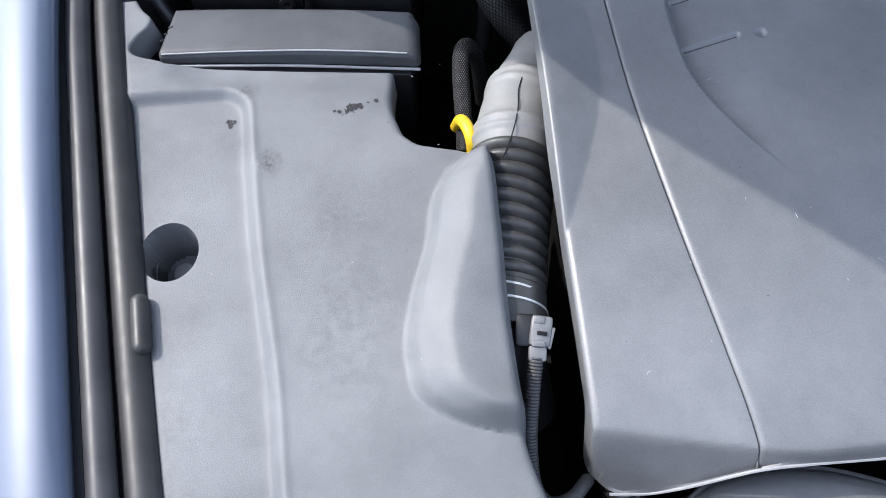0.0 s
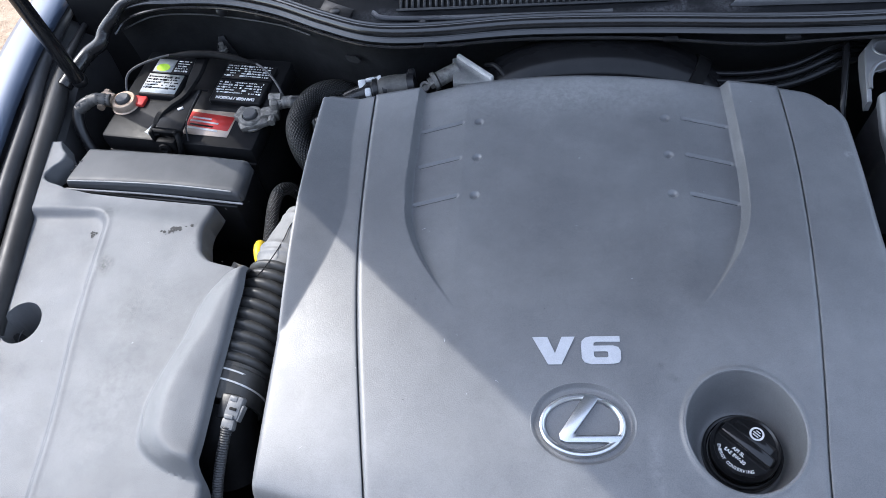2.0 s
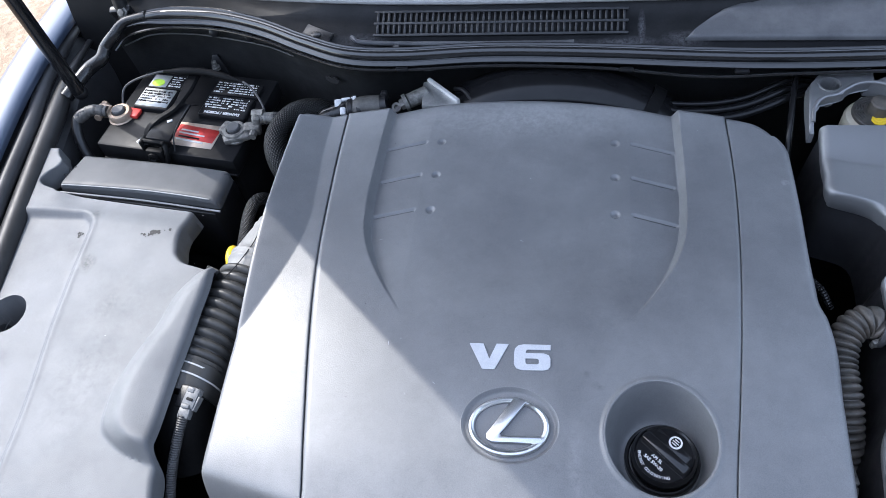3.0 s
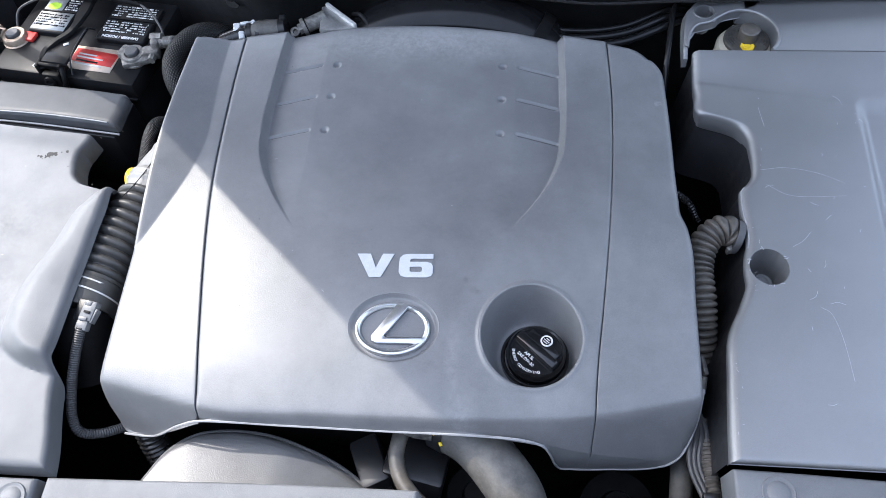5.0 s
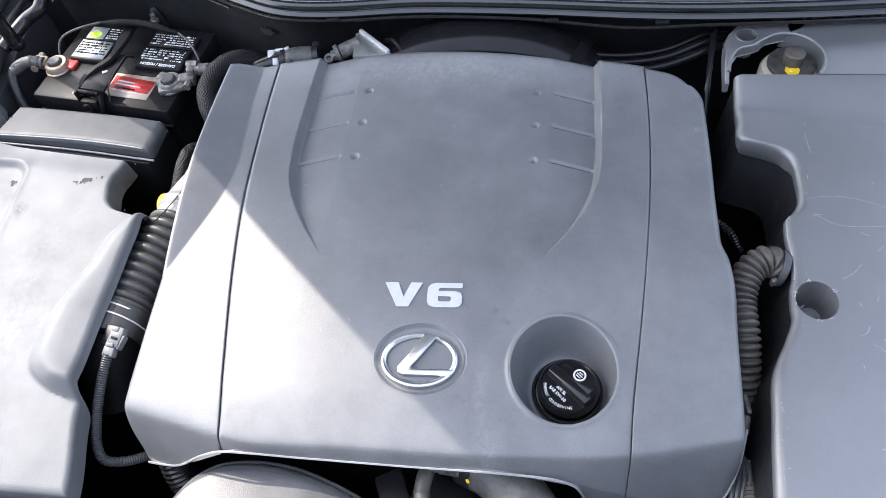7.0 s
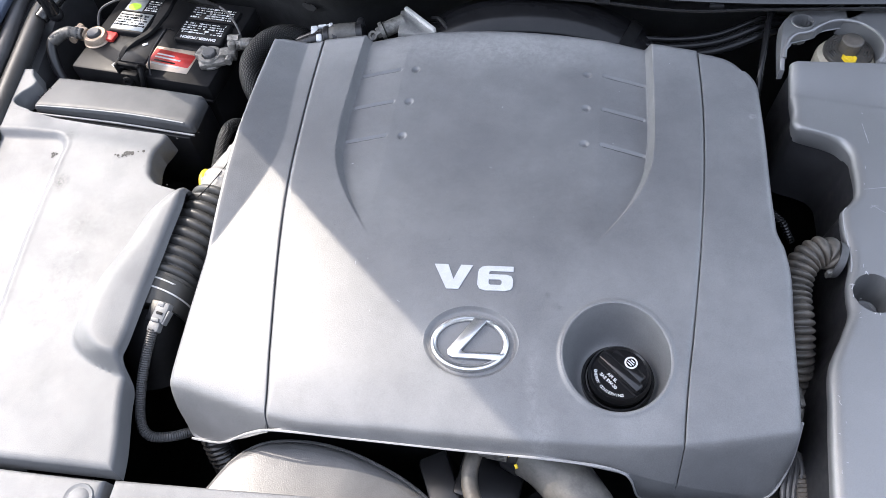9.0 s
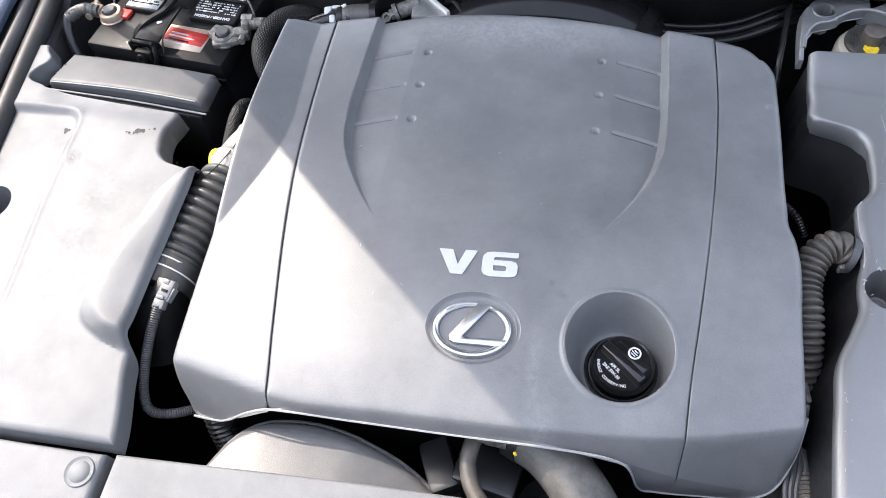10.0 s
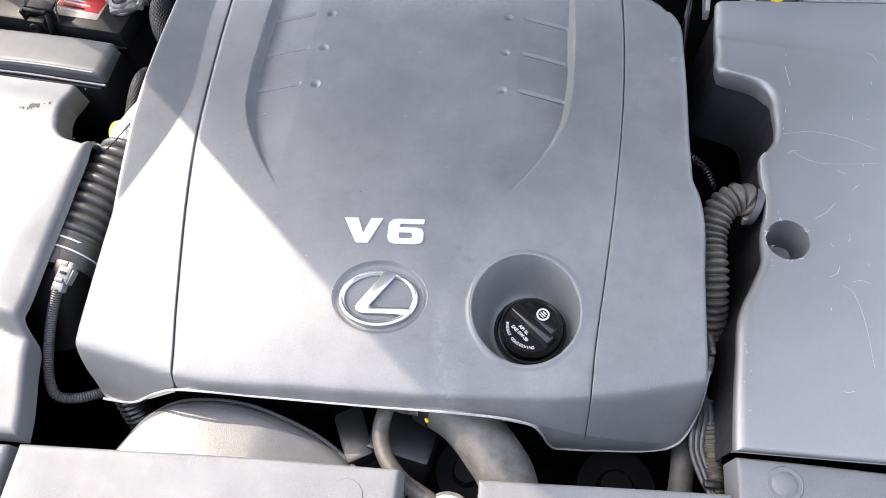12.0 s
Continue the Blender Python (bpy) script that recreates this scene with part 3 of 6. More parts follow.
def cover_height(x, y):
    z = CROWN(y) - 0.16 * x * x
    deep = 0.0085 * smooth(0.262, 0.37, y)
    wide = 0.0010 + 0.72 * deep
    inside = 1 - np.clip((np.abs(x) - STEP_X(y) + wide) / wide, 0, 1)
    z = z - inside * (deep + 0.08 * np.clip(np.minimum(np.abs(x), STEP_X(y) - wide) - 0.128, 0, 1) * smooth(0.27, 0.33, y))
    # moulded grooves, and a round dimple beside each
    for gy in GROOVE_Y:
        (ax, ay), (bx, by) = groove_ends(1, gy)
        wx, wy = bx - ax, by - ay
        t = np.clip(((np.abs(x) - ax) * wx + (y - ay) * wy) / (wx * wx + wy * wy), 0, 1)
        off = np.hypot(np.abs(x) - ax - t * wx, y - ay - t * wy)
        z = z - 0.0030 * (1 - smooth(0.0008, 0.0034, off))
        z = z - 0.0032 * (1 - smooth(0.0024, 0.0062, np.hypot(np.abs(x) - 0.111, y - gy)))
    # scooped rear corner
    z = z + 0.45 * np.clip(-x - CREASE(y), 0, 1)
    # oval dish of the emblem
    q = np.hypot((x - 0.0065) / 0.0495, (y - 0.149) / 0.0389)
    z = z - 0.0048 * (1 - smooth(0.90, 1.01, q))
    # well of the oil filler
    q = np.hypot((x - 0.155) / 0.0552, (y - 0.1485) / 0.0580)
    z = z + 0.0020 * np.exp(-((q - 1.02) / 0.045)**2)
    inner = np.hypot(x - 0.160, y - 0.144) / 0.039
    t = np.clip((1 - q) / np.maximum(1e-6, (1 - q) + np.maximum(0, inner - 1) * 0.38), 0, 1)
    z = np.where(q < 1, z - 0.052 * t * t * (3 - 2 * t), z)
    return z


SEAM_L = graph((0.03, -0.197), (0.067, -0.2), (0.131, -0.210), (0.246, -0.228), (0.346, -0.240), (0.46, -0.246), (0.58, -0.249), (0.65, -0.25))
SEAM_R = graph((0.03, 0.221), (0.112, 0.225), (0.188, 0.233), (0.281, 0.242), (0.386, 0.249), (0.477, 0.251), (0.58, 0.248), (0.65, 0.246))
SIDE_L = graph((0.02, -0.315), (0.08, -0.3165), (0.13, -0.3165), (0.22, -0.3165), (0.38, -0.3165), (0.5, -0.3155), (0.6, -0.312))
SIDE_R = graph((0.02, 0.329), (0.08, 0.333), (0.2, 0.334), (0.28, 0.334), (0.297, 0.331), (0.312, 0.3255), (0.335, 0.324), (0.45, 0.322), (0.6, 0.317))
REAR = graph((-0.36, 0.560), (-0.31, 0.575), (-0.25, 0.586), (-0.19, 0.594), (-0.1, 0.608), (-0.02, 0.612), (0.06, 0.609), (0.136, 0.600), (0.187, 0.592), (0.247, 0.584), (0.31, 0.570), (0.36, 0.555))
FRONT = graph((-0.36, 0.058), (-0.3, 0.046), (-0.24, 0.0435), (-0.2, 0.0465), (-0.1, 0.0470), (0.0, 0.0470), (0.1, 0.0475), (0.16, 0.046), (0.2, 0.044), (0.28, 0.048), (0.36, 0.060))
FOOT_FRONT = graph((-0.36, 0.79), (-0.30, 0.795), (-0.262, 0.800), (-0.225, 0.834), (-0.198, 0.850), (0.09, 0.850), (0.13, 0.850), (0.150, 0.847), (0.163, 0.841), (0.173, 0.829), (0.180, 0.806), (0.186, 0.778), (0.191, 0.767), (0.205, 0.766), (0.24, 0.769), (0.31, 0.777), (0.33, 0.795), (0.36, 0.82))


FOLD = graph((-0.36, 0.092), (-0.284, 0.075), (-0.244, 0.066), (-0.208, 0.058), (-0.185, 0.0535), (-0.07, 0.0525), (0.05, 0.054), (0.12, 0.057), (0.18, 0.062), (0.222, 0.068), (0.276, 0.080), (0.313, 0.090), (0.36, 0.104))


def cover_foot(px, py, pz):
    low = min(float(FOOT_FRONT(px)), 0.850)
    if abs(px) > 0.29 and py < 0.12:
        rise = float(smooth(0.060, 0.112, py))
        return low * (1 - rise) + (pz - 0.014) * rise
    if py < 0.075:
        return low
    return pz - (0.012 if py > 0.54 else 0.014)


def seam_foot(px, py, pz):
    return cover_foot(px, py, pz) if py < 0.075 or abs(px) > 0.3 or py > 0.54 else pz - 0.008


shell("centre_panel", lambda y: SEAM_L(y) + 0.0004, lambda y: SEAM_R(y) - 0.0004, FRONT, REAR, cover_height, COVER, cover, step=0.0012,
      radii=(0.0066, 0.0064, 0.030, 0.010), drops=(0.0042, 0.0034, 0.001, 0.006), foot=seam_foot, fold=FOLD)
shell("side_panel", SIDE_L, lambda y: SEAM_L(y) - 0.0003, FRONT, REAR, cover_height, COVER, cover, step=0.003,
      radii=(0.007, 0.0016, 0.030, 0.012), drops=(0.004, 0.0006, 0.001, 0.010), corner=(0.03, 0, 0.01, 0), foot=seam_foot, fold=FOLD)
shell("side_panel", lambda y: SEAM_R(y) + 0.0003, SIDE_R, FRONT, REAR, cover_height, COVER, cover, step=0.003,
      radii=(0.0016, 0.010, 0.030, 0.014), drops=(0.0006, 0.006, 0.001, 0.012), corner=(0, 0.03, 0, 0.045), foot=seam_foot, fold=FOLD)


bm = bmesh.new()
tube(bm, [(x, float(FRONT(x)) - 0.0028, min(float(FOOT_FRONT(x)), 0.850)) for x in np.concatenate([np.linspace(-0.300, 0.10, 34), np.linspace(0.11, 0.21, 40), np.linspace(0.215, 0.308, 12)])]
     + [(0.320, 0.0555, 0.783), (0.3285, 0.068, 0.797), (0.334, 0.085, 0.822), (0.3365, 0.108, 0.850)], 0.0014, 6, 3)
part("edge_lip", bm, EDGE, cover, "pale edge, wear and gloss highlight in its colour lip")


def on_cover(x, y):
    return float(cover_height(np.array([x]), np.array([y]))[0])


# Thin dark tube paints the shade along each groove's lower side.
for side in (-1, 1):
    for y in GROOVE_Y:
        bm = bmesh.new()
        (ax, ay), (bx, by) = groove_ends(side, y)
        pts = [(ax + (bx - ax) * f, ay + (by - ay) * f - 0.0012) for f in np.linspace(0.0, 1.0, 12)]
        tube(bm, [(px, py, on_cover(px, py) + 0.0003) for px, py in pts], 0.0009, 6, 2)
        part("groove_shade", bm, RAIL, cover, "dark line for the shade in a moulded groove")


for name, cx, cy, rx, ry, r in (("well_rim", 0.155, 0.1485, 0.0552, 0.0580, 0.0015), ("dish_rim", 0.0065, 0.149, 0.0498, 0.0392, 0.0007)):
    bm = bmesh.new()
    ring = []
    for k in range(97):
        a = 2 * math.pi * k / 96
        ring.append((cx + rx * math.cos(a), cy + ry * math.sin(a), on_cover(cx + rx * 1.06 * math.cos(a), cy + ry * 1.06 * math.sin(a)) - 0.0004))
    tube(bm, ring, r, 10, 1, caps=False)
    part(name, bm, COVER, cover)


rng = random.Random(31)
for k in range(22):
    x, y = rng.uniform(-0.29, 0.31), rng.uniform(0.09, 0.57)
    if math.hypot(x - 0.153, y - 0.15) < 0.075 or math.hypot(x - 0.004, y - 0.15) < 0.06 or (abs(x) < 0.06 and 0.19 < y < 0.25):
        continue
    a, l = rng.uniform(0, 3.14), rng.choice((0.001, 0.0014, 0.002, 0.004))
    bm = bmesh.new()
    tube(bm, [(x + l * f * math.cos(a), y + l * f * math.sin(a) + 0.1 * l * (1 - 4 * f * f), on_cover(x + l * f * math.cos(a), y + l * f * math.sin(a)) + 0.0001) for f in (-0.5, 0, 0.5)], rng.uniform(0.00015, 0.0003), 5, 4)
    part("chip", bm, SCUFF if k % 4 == 0 else SCRATCH, cover, "small worn chip")


def v6_letters():
    z = on_cover(0, 0.221) + 0.0002
    lean = math.degrees(math.atan((on_cover(0, 0.235) - on_cover(0, 0.207)) / 0.028))
    m = pose(0.001, 0.221, z, lean, 0, 2.0)
    bm = bmesh.new()
    v = [(-43, 14.5), (-28, 14.5), (-21, -3), (-14, 14.5), (-1, 14.5), (-15, -14.5), (-28, -14.5)]
    prism(bm, [(x * 1e-3, y * 1e-3) for x, y in v], 0, 0.0012, 0, m)
    outer = [(43, 14.5), (15, 14.5), (9, 13.2), (5.6, 9.5), (5, 5), (5, -8), (7.5, -12.6), (13, -14.5), (35, -14.5), (41, -13), (43, -9.5), (43, -1), (41, 2.9), (36, 4.6), (17, 4.6)]
    inner = [(43, 8.6), (20, 8.6), (18, 8.2), (17.2, 7), (17, 5), (17, -5.5), (17.6, -7.2), (19, -7.8), (29, -7.8), (30.6, -7.2), (31, -6), (31, -3.2), (30.5, -2.0), (29, -1.4), (17, -1.4)]
    for k in range(len(outer) - 1):
        quad = (outer[k], outer[k + 1], inner[k + 1], inner[k])
        prism(bm, [(x * 1e-3, y * 1e-3) for x, y in quad], 0, 0.0012, 0, m)
    ob = part("lettering", bm, PALE, cover, "flat white V6 lettering")
    ob.data.polygons.foreach_set("use_smooth", [False] * len(ob.data.polygons))


v6_letters()


def emblem():
    z = on_cover(0.004, 0.147) + 0.0012
    lean = math.degrees(math.atan((on_cover(0.004, 0.165) - on_cover(0.004, 0.135)) / 0.03))
    m = pose(0.0055, 0.1475, z, lean, 0, 2.0)
    bm = bmesh.new()
    n, ring = 72, []
    for k in range(n):
        a = 2 * math.pi * k / n
        c, s = math.cos(a), math.sin(a)
        w = 0.0066 - 0.0012 * s
        ring.append([bm.verts.new(m @ Vector(((0.0412 - o) * c, (0.0308 - o) * s, h))) for o, h in ((0, 0), (0.0003, 0.0022), (0.0012, 0.0036), (0.0026, 0.0042), (w - 0.0030, 0.0040), (w - 0.0014, 0.0030), (w - 0.0004, 0.0018), (w, 0))])
    for k in range(n):
        p, q = ring[k], ring[(k + 1) % n]
        for i in range(7):
            bm.faces.new((p[i], q[i], q[i + 1], p[i + 1]))
    badge = part("emblem", bm, CHROME, cover, "chrome oval emblem", 60)
    bm = bmesh.new()
    bar = [(0.0035, 0.0285), (0.0175, 0.0262), (-0.0080, -0.0080), (-0.0055, -0.0098), (0.0375, -0.0098), (0.0335, -0.0165), (-0.0165, -0.0165), (-0.0215, -0.0140), (-0.0222, -0.0085)]
    prism(bm, bar, 0.0005, 0.0044, 0.0009, m)
    part("bent_bar", bm, CHROME, badge)


emblem()

# ---- oil filler cap ----
cap = thing("oil_filler_cap", "black plastic oil filler cap with white print in a well", "oil cap")
CAP = (0.1615, 0.1455, 0.823)
bm = bmesh.new()
lathe(bm, CAP, [(0.0, 0.0), (0.0328, 0.0), (0.033, 0.016), (0.0322, 0.0198), (0.0300, 0.0222), (0.0282, 0.0205), (0, 0.0205)], 64)
part("cap_body", bm, GLOSS, cap)
bm = bmesh.new()
lathe(bm, (0.1605, 0.1445, 0.826), [(0.0335, 0.0), (0.0335, 0.0062), (0.0345, 0.0078), (0.0362, 0.0080), (0.0378, 0.0064), (0.0382, 0.0)], 64)
part("bezel", bm, GLOSS, cap, "glossy black outer ring")
turn = pose(CAP[0], CAP[1], CAP[2] + 0.0205, 0, 0, -43) @ Matrix.Scale(0.92, 4)
bm = bmesh.new()
box(bm, (0, 0.001, 0.004), (0.060, 0.0125, 0.009), bevel=0.003)
box(bm, (0, 0.0125, 0.0012), (0.046, 0.012, 0.003), bevel=0.001)
bmesh.ops.transform(bm, matrix=turn, verts=bm.verts)
part("grip", bm, GLOSS, cap)
bm = bmesh.new()
lathe(bm, (0, 0.018, 0.0028), [(0.0075, 0), (0.0075, 0.0004), (0, 0.0004)], 28)
bmesh.ops.transform(bm, matrix=turn, verts=bm.verts)
sticker = part("sticker", bm, PRINT, cap, "round white sticker")
bm = bmesh.new()
lathe(bm, (0, 0.018, 0.0032), [(0.0054, 0), (0.0054, 0.0002), (0, 0.0002)], 24)
bmesh.ops.transform(bm, matrix=turn, verts=bm.verts)
part("dark_centre", bm, GLOSS, sticker, "dark centre of the sticker")
for dy, w in ((0.0026, 0.0055), (0.0, 0.0085), (-0.0026, 0.0065)):
    bm = bmesh.new()
    box(bm, (0, 0.018 + dy, 0.0036), (w, 0.0013, 0.0003), bevel=0)
    bmesh.ops.transform(bm, matrix=turn, verts=bm.verts)
    part("print_bar", bm, PRINT, sticker)
lettering("lettering", "API SL", 0.0052, turn @ pose(-0.002, -0.0100, 0.0007), PRINT, cap, 0.00012)
lettering("lettering", "SAE 5W-30", 0.0052, turn @ pose(-0.002, -0.0162, 0.0007), PRINT, cap, 0.00012)
word = "ENERGY CONSERVING"
for k, ch in enumerate(word):
    if ch != " ":
        a = 270 + (k - (len(word) - 1) / 2) * 6.2
        lettering("lettering", ch, 0.0046, turn @ pose(0, 0, 0.0007, 0, 0, a + 90) @ pose(0, -0.0270, 0), PRINT, cap, 0.00008)

# ---- left side panel over the air box ----
left = thing("side_cover", "grey moulded plastic cover beside the battery with a bulge", "engine bay cover")
GROOVE = graph((-0.05, -0.535), (0.055, -0.550), (0.13, -0.555), (0.263, -0.572), (0.377, -0.581), (0.5, -0.585))
BULGE = graph((0.05, -0.35), (0.078, -0.362), (0.094, -0.409), (0.110, -0.437), (0.147, -0.452), (0.19, -0.447), (0.244, -0.430), (0.306, -0.412), (0.325, -0.396), (0.335, -0.372), (0.36, -0.365))
LEFT_L = graph((-0.05, -0.622), (0.133, -0.652), (0.268, -0.672), (0.431, -0.697), (0.55, -0.714))
REAR_EDGE = graph((-0.72, 0.4715), (-0.671, 0.4650), (-0.606, 0.4560), (-0.525, 0.4455), (-0.447, 0.4350), (-0.3, 0.418))
TONGUE = graph((0.455, 0.040), (0.467, 0.036), (0.474, 0.017), (0.500, 0.014), (0.511, 0.025), (0.523, 0.029), (0.533, 0.022), (0.548, 0.016))
PLUG_A, PLUG_B = Vector((-0.6680, 0.2265, 0.8495)), Vector((-0.6610, 0.1730, 0.8495))
PLUG_LONG = (PLUG_B - PLUG_A).length
LEFT_R = graph((-0.05, -0.340), (0.0, -0.347), (0.07, -0.366), (0.158, -0.372), (0.257, -0.370), (0.318, -0.371), (0.331, -0.374), (0.338, -0.392), (0.345, -0.42), (0.356, -0.437), (0.375, -0.446), (0.44, -0.446))


def left_height(x, y):
    qx, qy = x - GROOVE(y) + 0.028, y - 0.428 + 0.028
    side = np.hypot(np.maximum(qx, 0), np.maximum(qy, 0)) + np.minimum(np.maximum(qx, qy), 0) - 0.028
    z = 0.8435 + 0.0095 * smooth(-0.008, 0.006, side) + 0.0025 * np.exp(-((side + 0.001) / 0.006)**2)
    z = z + 0.004 * smooth(-0.56, -0.40, x)
    z = z - 0.007 * smooth(-0.040, 0.0, y - REAR_EDGE(x)) * smooth(-0.67, -0.62, x)
    rise = x - BULGE(y)
    lift = (0.013 * smooth(-0.002, 0.013, rise) + 0.019 * smooth(0.0, 0.040, rise) - 0.006 * smooth(0.038, 0.090, rise)) * smooth(0.076, 0.104, y) * (1 - smooth(0.33, 0.345, y))
    z = z + lift
    return z


shell("panel", LEFT_L, LEFT_R, flat(-0.017), REAR_EDGE, left_height, SIDE, left, step=0.0024, radii=(0.006, 0.007, 0.008, 0.001), drops=(0.005, 0.006, 0.006, 0.0005),
      holes=((-0.648, 0.2665, 0.0250, 0.0278, 0.058),),
      foot=lambda px, py, pz: pz - 0.03 if px < -0.46 or py > 0.335 else (pz - 0.006 if py > 0.10 else pz - 0.006 - 0.016 * float(smooth(0.10, 0.07, py))))
shell("rear_tongue", LEFT_L, lambda y: LEFT_L(y) + TONGUE(y), flat(0.455), flat(0.548),
      lambda x, y: 0.8522 + 0 * x, SIDE, left, step=0.003, radii=(0.004, 0.003, 0.001, 0.004), foot=lambda px, py, pz: pz - 0.03)
bm = bmesh.new()
lathe(bm, (-0.648, 0.266, 0.786), [(0.012, 0), (0.012, 0.012), (0.009, 0.016), (0.0, 0.017)], 20)
part("hidden_fastener", bm, SIDE, left)
bm = bmesh.new()
tube(bm, [PLUG_A.lerp(PLUG_B, f) for f in (0, 0.04, 0.1, 0.25, 0.5, 0.75, 0.9, 0.96, 1)], lambda r: 0.0078 * math.sqrt(max(0.01, 1 - max(0.0, 1 - r / 0.008, 1 - (PLUG_LONG - r) / 0.008)**2)), 18, 6)
part("rubber_plug", bm, STRIP, left, "oblong black rubber plug")


def on_left(x, y):
    return float(left_height(np.array([x]), np.array([y]))[0])


def scuff(cx, cy, sx, sy, turn_deg, parent, height, seed, count=14, mat=SCUFF):
    rng = random.Random(seed)
    bm = bmesh.new()
    for _ in range(count):
        px, py = rng.gauss(0, sx / 2.4), rng.gauss(0, sy / 2.4)
        c, s = math.cos(radians(turn_deg)), math.sin(radians(turn_deg))
        x, y = cx + c * px - s * py, cy + s * px + c * py
        z = height(x, y) + 0.0003
        n, r = 8, rng.uniform(0.12, 0.42) * sy
        ring = [bm.verts.new((x + r * rng.uniform(0.5, 1.3) * math.cos(6.283 * k / n), y + r * rng.uniform(0.5, 1.2) * math.sin(6.283 * k / n), z + rng.uniform(0, 0.0002))) for k in range(n)]
        bm.faces.new(ring)
    return part("scuff", bm, mat, parent, "dark scuffed spot")


rng = random.Random(77)
for k in range(12):
    x, y = rng.uniform(-0.64, -0.39), rng.uniform(0.0, 0.44)
    a, l = rng.uniform(0, 3.14), rng.choice((0.0008, 0.0012, 0.002))
    bm = bmesh.new()
    tube(bm, [(x + l * f * math.cos(a), y + l * f * math.sin(a) + 0.15 * l * (1 - 4 * f * f), on_left(x + l * f * math.cos(a), y + l * f * math.sin(a)) + 0.0001) for f in (-0.5, 0, 0.5)], rng.uniform(0.00015, 0.00035), 5, 4)
    part("chip", bm, SCUFF if k % 2 else SCRATCH, left, "small worn chip")
scuff(-0.487, 0.394, 0.018, 0.0058, 20, left, on_left, 3, 40)
scuff(-0.600, 0.394, 0.004, 0.0060, 30, left, on_left, 5, 12)

# ---- fuse box ----
fuse = thing("fuse_box", "dark grey plastic fuse box lid in front of the battery", "fuse box")
LID_FRONT = graph((-0.70, 0.4860), (-0.677, 0.4840), (-0.545, 0.4725), (-0.422, 0.4565), (-0.39, 0.4525))
LID_REAR = graph((-0.70, 0.5515), (-0.664, 0.5480), (-0.540, 0.5330), (-0.4195, 0.5170), (-0.39, 0.5130))


def lid_height(x, y):
    arch = np.clip(1 - ((x + 0.535) / 0.145)**2, 0, 1)
    return 0.8405 + 0.0050 * arch - 0.09 * np.clip(y - LID_FRONT(x) - 0.006, 0, 1) + 0.004 * smooth(-0.60, -0.42, x)


shell("lid", lambda y: -0.677 + (y - 0.481) * 0.20, lambda y: -0.4195 + (y - 0.453) * 0.03, LID_FRONT, LID_REAR, lid_height, LID, fuse, step=0.0022, radii=(0.004, 0.014, 0.003, 0.006),
      drops=(0.003, 0.012, 0.0005, 0.005), corner=(0.004, 0.006, 0.003, 0.012), foot=lambda px, py, pz: 0.829, lean=0.0008, fold=lambda x: LID_FRONT(x) + 0.0022)
bm = bmesh.new()
box(bm, (-0.543, 0.500, 0.765), (0.238, 0.068, 0.115), (0, 0, -7), 0.004)
part("base", bm, BLACK, fuse)
bm = bmesh.new()
tube(bm, [(x, float(LID_FRONT(x)) - 0.0030, 0.8285) for x in np.linspace(-0.678, -0.420, 7)], 0.0015, 8, 4)
part("rim", bm, EDGE, fuse, "pale rim")
# Sun glint on the lid's fold, laid on as a pale tube.
bm = bmesh.new()
tube(bm, [(x, float(LID_FRONT(x)) + 0.0022, float(lid_height(np.array([x]), np.array([float(LID_FRONT(x)) + 0.002]))[0]) - 0.0011) for x in np.linspace(-0.672, -0.432, 12)], 0.0009, 8, 4)
part("edge", bm, EDGE, fuse, "thin front edge with the sun glint put into its colour")
for k in range(3):
    bm = bmesh.new()
    box(bm, (-0.674 + 0.004 * k, 0.505 + 0.008 * k, 0.836), (0.005, 0.0016, 0.006), (0, 0, 15), 0)
    part("hinge_rib", bm, BLACK, fuse)

# ---- battery ----
battery = thing("battery", "black car battery with dusty case, labels and vent covers", "battery", at=(-0.53, 0.625, 0.0))
BAT = pose(0.003, 0.015, 0, 0, 0, -8.1)
LID_TOP = 0.8380


def bat_part(name, build, mat, label="", parent=None):
    bm = bmesh.new()
    build(bm)
    bmesh.ops.transform(bm, matrix=BAT, verts=bm.verts)
    return part(name, bm, mat, parent or battery, label)


bat_part("case", lambda b: box(b, (0, 0, 0.72), (0.226, 0.166, 0.17), bevel=0.004), CASE)
bat_part("case_lid", lambda b: box(b, (0, 0, 0.8220), (0.234, 0.175, 0.032), bevel=0.005), CASE)
bat_part("lid_flange", lambda b: box(b, (0, -0.086, 0.808), (0.230, 0.008, 0.005), bevel=0.002), CASE)


def bars(x0, x1, y0, y1, rows, seed, z):
    """Rows of fine print, broken into short bars, with a few square pictograms."""
    rng = random.Random(seed)
    bm = bmesh.new()
    pitch = (y1 - y0) / rows
    for r in range(rows):
        y = y1 - (r + 0.5) * pitch
        px = x0
        while px < x1 - 0.002:
            w = min(rng.choice((0.0012, 0.0018, 0.0026, 0.004, 0.0065)), x1 - px)
            if rng.random() < 0.86:
                box(bm, (px + w / 2, y, z), (w, pitch * rng.choice((0.3, 0.4, 0.62)), 0.0005), bevel=0)
            px += w + rng.choice((0.0008, 0.0012, 0.0022))
    bmesh.ops.transform(bm, matrix=BAT, verts=bm.verts)
    return bm


